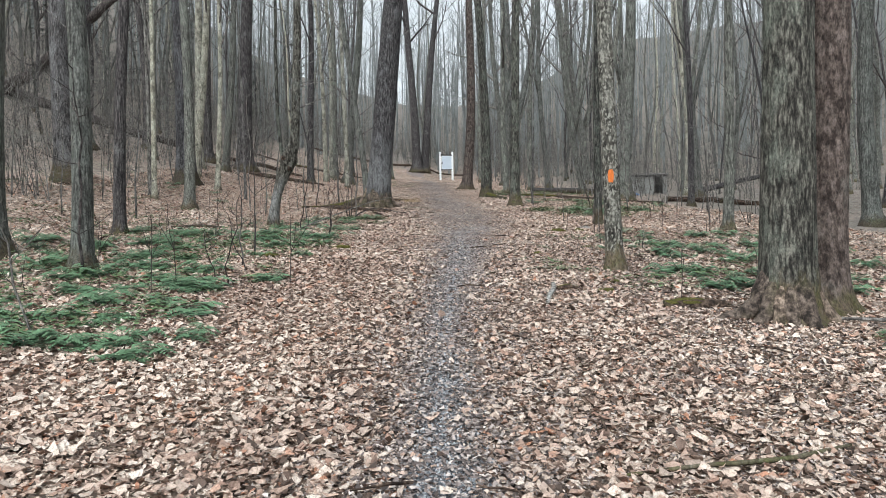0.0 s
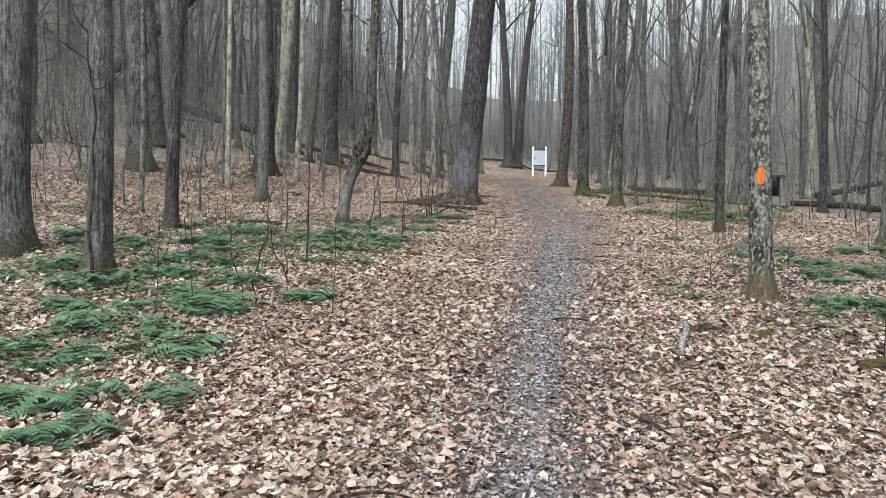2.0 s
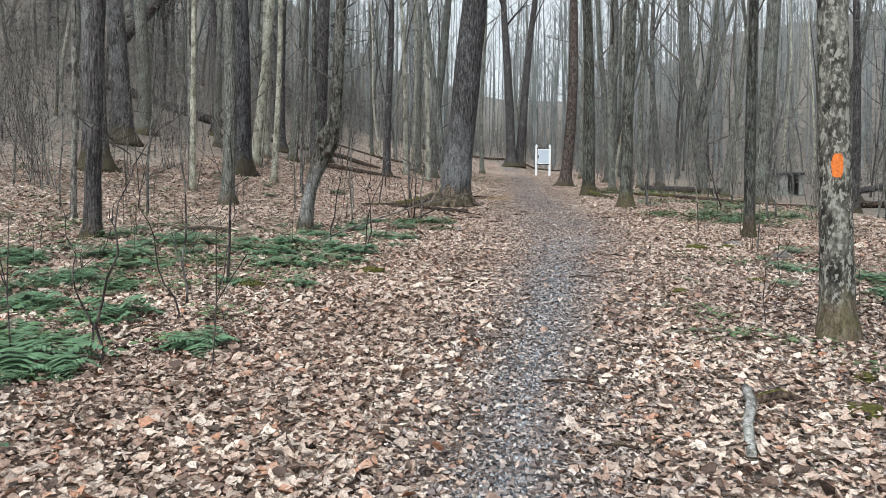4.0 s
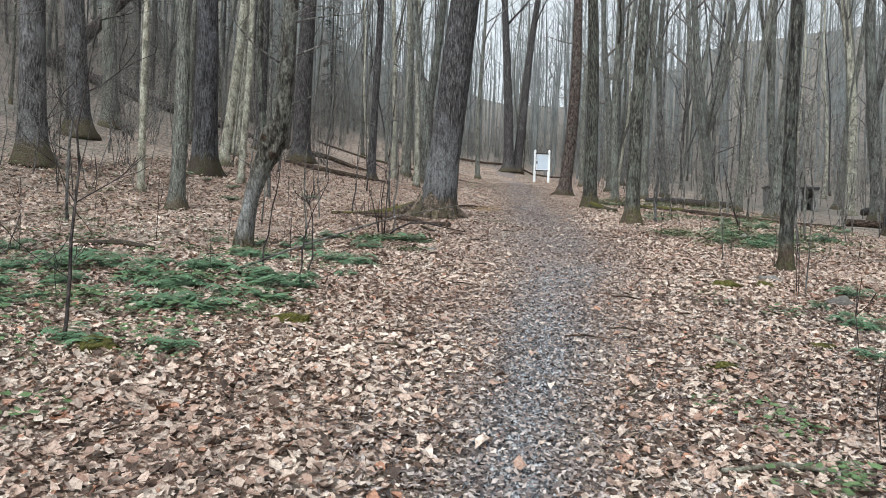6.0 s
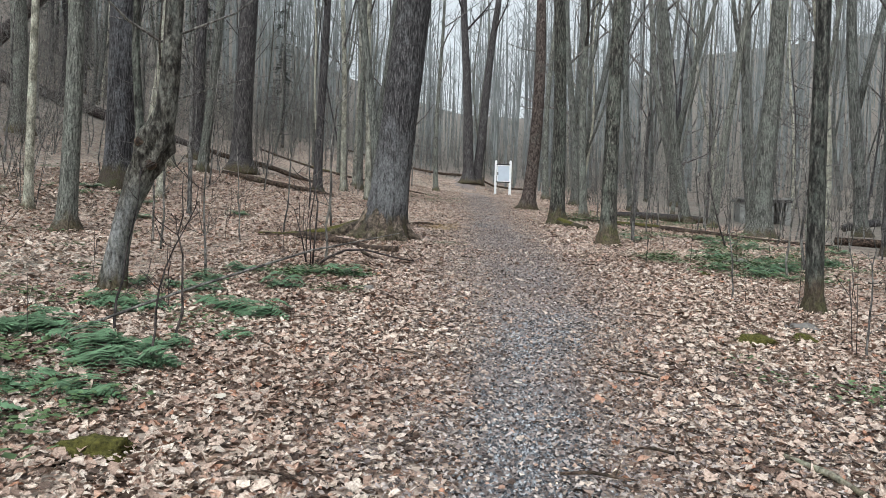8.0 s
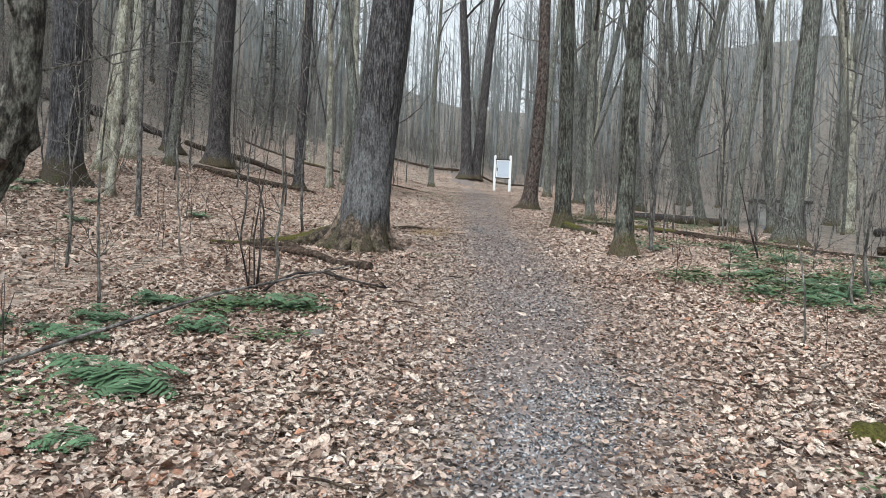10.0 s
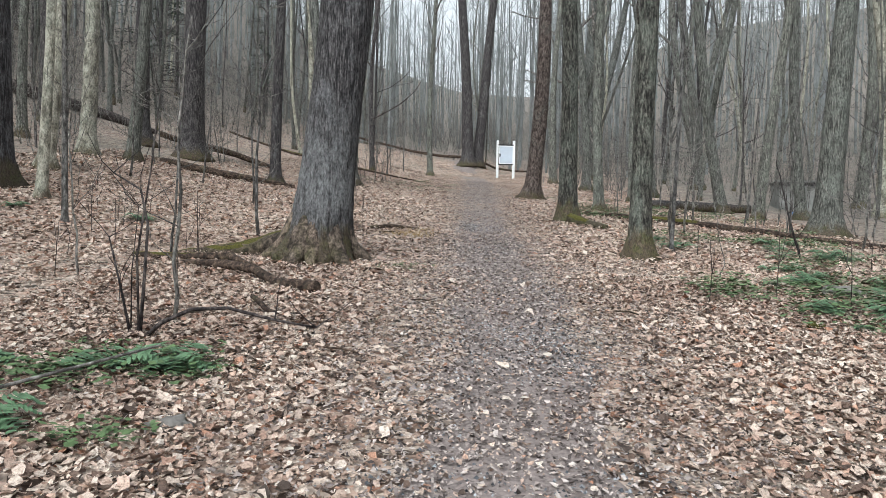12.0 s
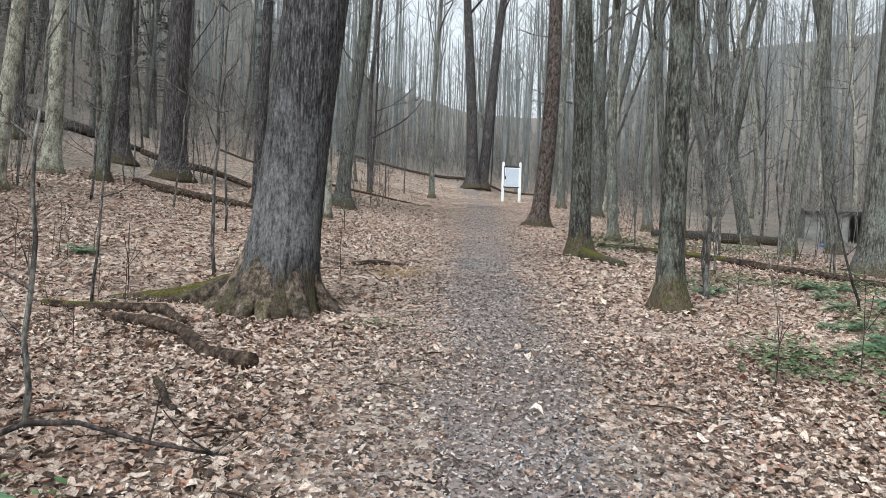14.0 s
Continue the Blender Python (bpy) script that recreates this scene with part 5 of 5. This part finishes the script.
def hemlock(x, y, height, seed):
    """A dark evergreen: level boughs that droop at the tips, hung with small sprays."""
    rg = random.Random(seed)
    t = thing("hemlock_tree", x, y, "dark evergreen hemlock among the bare trees", "tree", "hemlocks on the slope")
    s, pts, rad = trunk_shape(rg, height, 0.13, (0, 0), 0.3, 0.3, sides=9, rings=10)
    part("trunk", s, BARK_DARK, t)
    leaves = Shape()
    boughs = Shape()
    for k in range(46):
        z = height * (0.12 + 0.86 * k / 46)
        a = rg.uniform(0, 6.283)
        reach = (0.5 + 2.6 * (1 - z / height)) * rg.uniform(0.6, 1.1)
        way = Vector((math.cos(a), math.sin(a), 0))
        line = [Vector((0, 0, z)) + way * (reach * f) + Vector((0, 0, 0.12 * reach * f - 0.32 * reach * f * f)) for f in (0, 0.35, 0.7, 1.0)]
        boughs.tube([tuple(p) for p in line], [0.022, 0.015, 0.009, 0.004], 4, False)
        for j in range(34):
            f = rg.uniform(0.2, 1.0) * 2.99
            i = int(f)
            p = line[i].lerp(line[i + 1], f - i) + Vector((rg.gauss(0, 0.16), rg.gauss(0, 0.16), rg.gauss(-0.05, 0.06)))
            u = (way + Vector((rg.uniform(-1, 1), rg.uniform(-1, 1), rg.uniform(-0.6, 0.1)))).normalized() * rg.uniform(0.1, 0.22)
            w = u.cross(Vector((0, 0, 1))).normalized() * rg.uniform(0.025, 0.06)
            b = len(leaves.v)
            leaves.v += [tuple(p), tuple(p + u * 0.5 + w), tuple(p + u), tuple(p + u * 0.5 - w)]
            leaves.f.append((b, b + 1, b + 2, b + 3))
    part("bough", boughs, BARK_DARK, t)
    part("foliage", leaves, HEMLOCK, t, "dark green needle sprays")
    return t


HEM = [hemlock(-17.6, 50.0, 9.0, 901), hemlock(-22.5, 47.0, 11.0, 902)]
for k, (x, y, sc) in enumerate(((-27.5, 52.0, 1.1), (-20.5, 58.0, 1.0), (-14.6, 57.0, 0.75), (-25.0, 62.0, 1.2), (-31.0, 58.0, 1.1), (-17.5, 66.0, 1.0), (-29.0, 45.0, 0.9))):
    copy_thing(HEM[k % 2], Matrix.Translation(spot(x, y)) @ pose(0, 0, 0, 0, 0, 70 * k) @ Matrix.Scale(sc, 4))


herb_places = []
for cx, cy, hx, hy, count in ((-2.0, 17.6, 0.6, 0.3, 9), (-8.0, 18.0, 2.2, 3.0, 30), (-10.5, 22.0, 2.0, 2.0, 18), (3.0, 32.0, 1.5, 2.0, 14), (-5.0, 12.5, 3, 3, 80), (-4.2, 7.8, 1.9, 1.8, 60), (-3.2, 11.5, 1.3, 2.0, 30), (3.2, 8.8, 1.2, 0.9, 10), (5.0, 12.5, 2.0, 3, 20), (4.5, 20.6, 1.2, 0.9, 26), (5.4, 22.6, 1.5, 1.2, 26), (6.2, 25.2, 1.5, 1.0, 14), (4.8, 27.5, 2.2, 1.5, 16), (3.5, 35.0, 1.8, 3.0, 22),
                              (-0.9, 22.3, 0.2, 0.2, 2), (-4.5, 40.0, 1.8, 1.5, 10), (2.6, 14.2, 0.8, 1.0, 5), (-9, 25, 1, 1, 4), (-13, 26, 3, 4, 10), (1.8, 10.5, 0.4, 0.8, 4), (4.1, 5.7, 0.4, 0.45, 12), (4.2, 9.2, 0.7, 0.9, 12), (-3.6, 6.0, 0.7, 0.7, 10), (3.7, 22.1, 1.2, 0.8, 40), (5.2, 24.0, 0.8, 1.2, 24), (-1.6, 16.6, 0.15, 0.1, 4), (5.0, 27.3, 1.4, 0.8, 30), (2.8, 33.5, 0.9, 2.5, 30), (5.2, 33.5, 2.0, 2.0, 40), (-3.0, 41.0, 1.2, 2.0, 10), (-2.0, 17.8, 0.5, 0.25, 10), (-4.5, 16.2, 1.5, 1.0, 12)):
    for k in range(count):
        x, y = cx + hx * rng.uniform(-1, 1), cy + hy * rng.uniform(-1, 1)
        herb_places.append((x, y, rng.randrange(3), rng.uniform(0.7, 1.4), rng.uniform(0, 6.28)))
scatter("herbs", [herb_shape(60 + k, 45, 0.28) for k in range(3)], herb_places, HERB, "low bright green herbs scattered through the leaf litter", "herbs")


# ---- leaf litter and gravel ----
def heights(xs, ys):
    return np.array([plan_h(a, b) for a, b in zip(xs.tolist(), ys.tolist())])


def to_world(p):
    m = np.array(PLAN)
    return p @ m[:3, :3].T + m[:3, 3]


def trail_offset(xs, ys):
    ty = np.array([t[0] for t in TRAIL], float)
    c = np.interp(ys, ty, [t[1] for t in TRAIL])
    h = np.interp(ys, ty, [t[2] for t in TRAIL])
    return np.abs(xs - c) / h


LEAF_OUT = np.array([(0, -0.5), (0.30, -0.26), (0.35, 0.16), (0, 0.5), (-0.34, 0.20), (-0.30, -0.24), (0, 0)])
LEAF_FACES = ((0, 1, 6), (1, 2, 6), (2, 3, 6), (3, 4, 6), (4, 5, 6), (5, 0, 6))


def leaf_points(rs, n, size):
    """Crumpled leaves: a rim of six corners and the middle, folded along the rib and curled."""
    pts = np.zeros((n, 7, 3))
    pts[:, :, :2] = LEAF_OUT[None] * rs.uniform(0.7, 1.25, (n, 7, 1)) + rs.uniform(-0.06, 0.06, (n, 7, 2))
    pts[:, :, 0] *= rs.uniform(0.6, 1.3, (n, 1))
    fold = rs.uniform(-0.35, 0.9, (n, 1))
    curl = rs.uniform(-0.7, 1.3, (n, 1))
    pts[:, :, 2] = np.abs(pts[:, :, 0]) * fold + pts[:, :, 1] ** 2 * curl + rs.uniform(-0.11, 0.11, (n, 7))
    pts *= size[:, None, None]
    tx, ty, tz = rs.normal(0, 0.27, n), rs.normal(0, 0.27, n), rs.uniform(0, 6.283, n)
    y, z = pts[:, :, 1].copy(), pts[:, :, 2].copy()
    pts[:, :, 1], pts[:, :, 2] = y * np.cos(tx)[:, None] - z * np.sin(tx)[:, None], y * np.sin(tx)[:, None] + z * np.cos(tx)[:, None]
    x, z = pts[:, :, 0].copy(), pts[:, :, 2].copy()
    pts[:, :, 0], pts[:, :, 2] = x * np.cos(ty)[:, None] + z * np.sin(ty)[:, None], -x * np.sin(ty)[:, None] + z * np.cos(ty)[:, None]
    x, y = pts[:, :, 0].copy(), pts[:, :, 1].copy()
    pts[:, :, 0], pts[:, :, 1] = x * np.cos(tz)[:, None] - y * np.sin(tz)[:, None], x * np.sin(tz)[:, None] + y * np.cos(tz)[:, None]
    return pts


def flat_mesh(name, pts, faces, material):
    """One mesh of many alike pieces: pts (pieces, corners, 3), faces within a piece."""
    n, k = pts.shape[:2]
    flat = to_world(pts.reshape(-1, 3))
    faces = np.array(faces)
    size = faces.shape[1]
    idx = (faces[None] + (np.arange(n) * k)[:, None, None]).reshape(-1, size)
    me = bpy.data.meshes.new(name)
    me.vertices.add(len(flat))
    me.vertices.foreach_set("co", flat.ravel())
    me.loops.add(idx.size)
    me.loops.foreach_set("vertex_index", idx.ravel())
    me.polygons.add(len(idx))
    me.polygons.foreach_set("loop_start", np.arange(0, idx.size, size))
    me.materials.append(material)
    me.update(calc_edges=True)
    return me


def litter(name, bands, seed, near):
    rs = np.random.RandomState(seed)
    chunks = []
    for y0, y1, lo, hi, per in bands:
        n = int((y1 - y0) * abs(hi - lo) * per)
        xs, ys = rs.uniform(lo, hi, n), rs.uniform(y0, y1, n)
        off = trail_offset(xs, ys)
        patch = np.array([noise.noise((a * 0.9, b * 0.6, 4.0)) for a, b in zip(xs.tolist(), ys.tolist())])
        wedge = ((xs > -0.85 * ys - 0.4) & (xs < 0.66 * ys + 0.5)) | (not near)
        keep = wedge & (rs.uniform(0, 1, n) < np.clip((off - 0.35) * 0.62 + patch * 1.0 + 0.32 + np.clip((ys - 21) / 20, 0, 0.3), np.clip((ys - 9) / 16, 0.08, 0.34), 1.0))
        chunks.append((xs[keep], ys[keep]))
    xs, ys = np.concatenate([c[0] for c in chunks]), np.concatenate([c[1] for c in chunks])
    n = len(xs)
    size = (0.021 + 0.061 * rs.uniform(0, 1, n) ** 1.7) * (1.0 if near else 1.35)
    size *= np.clip(0.35 + 0.5 * trail_offset(xs, ys), 0.55, 1.0)
    pts = leaf_points(rs, n, size)
    if not near:
        pts = pts[:, [0, 1, 3, 4], :]
    pts[:, :, 0] += xs[:, None]
    pts[:, :, 1] += ys[:, None]
    pts[:, :, 2] += (heights(xs, ys) + rs.uniform(0.008, 0.045, n))[:, None]
    me = flat_mesh(name, pts, LEAF_FACES if near else ((0, 1, 2), (0, 2, 3)), LEAF_MANY)
    return tagged(new(name, me), "thick litter of curled brown fallen leaves", "leaves", kind="stuff")


litter("leaf_litter", ((2.2, 8, -4.3, 4.0, 1450), (8, 16, -4.2, 4.2, 1180), (16, 22.5, -4.0, 4.4, 1080)), 5, True)
litter("leaf_litter", ((3, 12, -9.5, -4.2, 430), (12, 24, -12, -4.3, 360), (3, 12, 4.1, 9.0, 430), (12, 24, 4.4, 9.5, 330), (23, 34, -11, 8.0, 380), (34, 46, -9.0, 6.0, 190), (46, 59, -8.0, 4.0, 130), (-6, 4.5, -7.0, 7.0, 210)), 6, False)


def gravel():
    rs = np.random.RandomState(9)
    n = 85000
    ys = 2.0 + 27 * rs.uniform(0, 1, n) ** 1.25
    ty = [t[0] for t in TRAIL]
    c, h = np.interp(ys, ty, [t[1] for t in TRAIL]), np.interp(ys, ty, [t[2] for t in TRAIL])
    xs = c + h * rs.normal(0, 0.36, n)
    patch = np.array([noise.noise((a * 0.9, b * 0.6, 4.0)) for a, b in zip(xs.tolist(), ys.tolist())])
    some = patch + np.clip((ys - 15) / 14, 0, 0.6) < rs.uniform(-0.5, 0.45, n)
    xs, ys = xs[some], ys[some]
    n = len(xs)
    octa = np.array([(1, 0, -0.3), (0, 1, -0.3), (-1, 0, -0.3), (0, -1, -0.3), (0, 0, 0.7)])
    faces = np.array([(0, 1, 4), (1, 2, 4), (2, 3, 4), (3, 0, 4)])
    pts = octa[None] * rs.uniform(0.6, 1.4, (n, 5, 1)) * rs.uniform(0.005, 0.014, (n, 1, 1))
    tz = rs.uniform(0, 6.283, n)
    x, y = pts[:, :, 0].copy(), pts[:, :, 1].copy()
    pts[:, :, 0], pts[:, :, 1] = x * np.cos(tz)[:, None] - y * np.sin(tz)[:, None], x * np.sin(tz)[:, None] + y * np.cos(tz)[:, None]
    pts[:, :, 0] += xs[:, None]
    pts[:, :, 1] += ys[:, None]
    pts[:, :, 2] += (heights(xs, ys) + 0.014)[:, None]
    me = flat_mesh("gravel", pts, faces, GRAVEL)
    return tagged(new("gravel", me), "loose dark grey gravel along the footpath", "gravel", kind="stuff")


gravel()


def crumbs():
    """Trodden leaf fragments on and beside the path."""
    rs = np.random.RandomState(15)
    n = 180000
    ys = np.where(np.arange(n) < 144000, rs.uniform(2.2, 26, n), rs.uniform(26, 48, n))
    ty = [t[0] for t in TRAIL]
    c, h = np.interp(ys, ty, [t[1] for t in TRAIL]), np.interp(ys, ty, [t[2] for t in TRAIL])
    xs = c + (h + 0.15) * rs.normal(0, 0.85, n)
    # The first 48000 pieces darken the litter to the right of the path.
    zone = np.arange(n) < 48000
    xs, ys = np.where(zone, 2.7 + 1.0 * rs.normal(0, 1, n), xs), np.where(zone, 2.6 + 12 * rs.uniform(0, 1, n), ys)
    c = np.interp(ys, ty, [t[1] for t in TRAIL])
    h = np.interp(ys, ty, [t[2] for t in TRAIL])
    bare = np.abs(xs - c) / h + np.clip((ys - 15) / 8, 0, 1) + rs.uniform(0, 1.0, n) > 0.7
    xs, ys = xs[bare], ys[bare]
    n = len(xs)
    size = rs.uniform(0.014, 0.045, n)
    pts = leaf_points(rs, n, size)[:, [0, 1, 3, 4], :]
    pts[:, :, 0] += xs[:, None]
    pts[:, :, 1] += ys[:, None]
    pts[:, :, 2] += (heights(xs, ys) + rs.uniform(0.014, 0.04, n))[:, None]
    me = flat_mesh("leaf_fragments", pts, ((0, 1, 2, 3),), LEAF_CRUMB)
    return tagged(new("leaf_fragments", me), "trodden crumbled brown leaf fragments on the path", "leaves", kind="stuff")


crumbs()


def fine_litter():
    """Small broken leaves that fill the gaps of the litter beside the path."""
    rs = np.random.RandomState(17)
    n = 130000
    ys = rs.uniform(2.2, 24, n)
    xs = rs.uniform(-4.6, 4.8, n)
    some = trail_offset(xs, ys) > rs.uniform(0.5, 1.2, n)
    xs, ys = xs[some], ys[some]
    n = len(xs)
    pts = leaf_points(rs, n, rs.uniform(0.015, 0.042, n))[:, [0, 1, 3, 4], :]
    pts[:, :, 0] += xs[:, None]
    pts[:, :, 1] += ys[:, None]
    pts[:, :, 2] += (heights(xs, ys) + rs.uniform(0.01, 0.045, n))[:, None]
    me = flat_mesh("fine_litter", pts, ((0, 1, 2, 3),), LEAF_MANY)
    return tagged(new("fine_litter", me), "small broken brown leaf pieces on the woodland floor", "leaves", kind="stuff")


fine_litter()


def single_leaves():
    """The leaves nearest the walk, each a piece of the ground."""
    rs = np.random.RandomState(21)
    shapes = []
    for k in range(8):
        me = bpy.data.meshes.new("leaf")
        me.from_pydata(leaf_points(rs, 1, np.array([1.0]))[0].tolist(), [], [tuple(f) for f in LEAF_FACES])
        me.materials.append(LEAF_ONE)
        shapes.append(me)
    for k in range(280):
        y = rs.uniform(2.2, 22)
        x = lerp(TRAIL, y) + rs.uniform(-2.2, 2.2)
        ob = new("leaf", shapes[k % 8])
        s = rs.uniform(0.06, 0.115)
        ob.matrix_basis = Matrix.LocRotScale(spot(x, y) + Vector((0, 0, 0.05)), SLOPE_TURN @ Euler((0, 0, rs.uniform(0, 6.28))).to_quaternion(), (s, s, s))
        ob.parent = ground
    pale = bpy.data.meshes.new("pale_leaf")
    pale.from_pydata(leaf_points(rs, 1, np.array([1.0]))[0].tolist(), [], [tuple(f) for f in LEAF_FACES])
    pale.materials.append(PALE_LEAF)
    for x, y in ((0.73, 5.9), (-0.55, 8.8), (0.95, 11.9), (-0.6, 16.6), (-0.75, 20.6), (0.55, 17.6), (0.75, 18.6), (0.1, 21.4), (0.3, 13.6), (-1.4, 12.9), (1.7, 9.2), (1.5, 14.7)):
        ob = new("leaf", pale)
        s = rs.uniform(0.055, 0.085)
        ob.matrix_basis = Matrix.LocRotScale(spot(x, y) + Vector((0, 0, 0.055)), SLOPE_TURN @ Euler((0, 0, rs.uniform(0, 6.28))).to_quaternion(), (s, s, s * 0.35))
        ob.parent = ground


single_leaves()
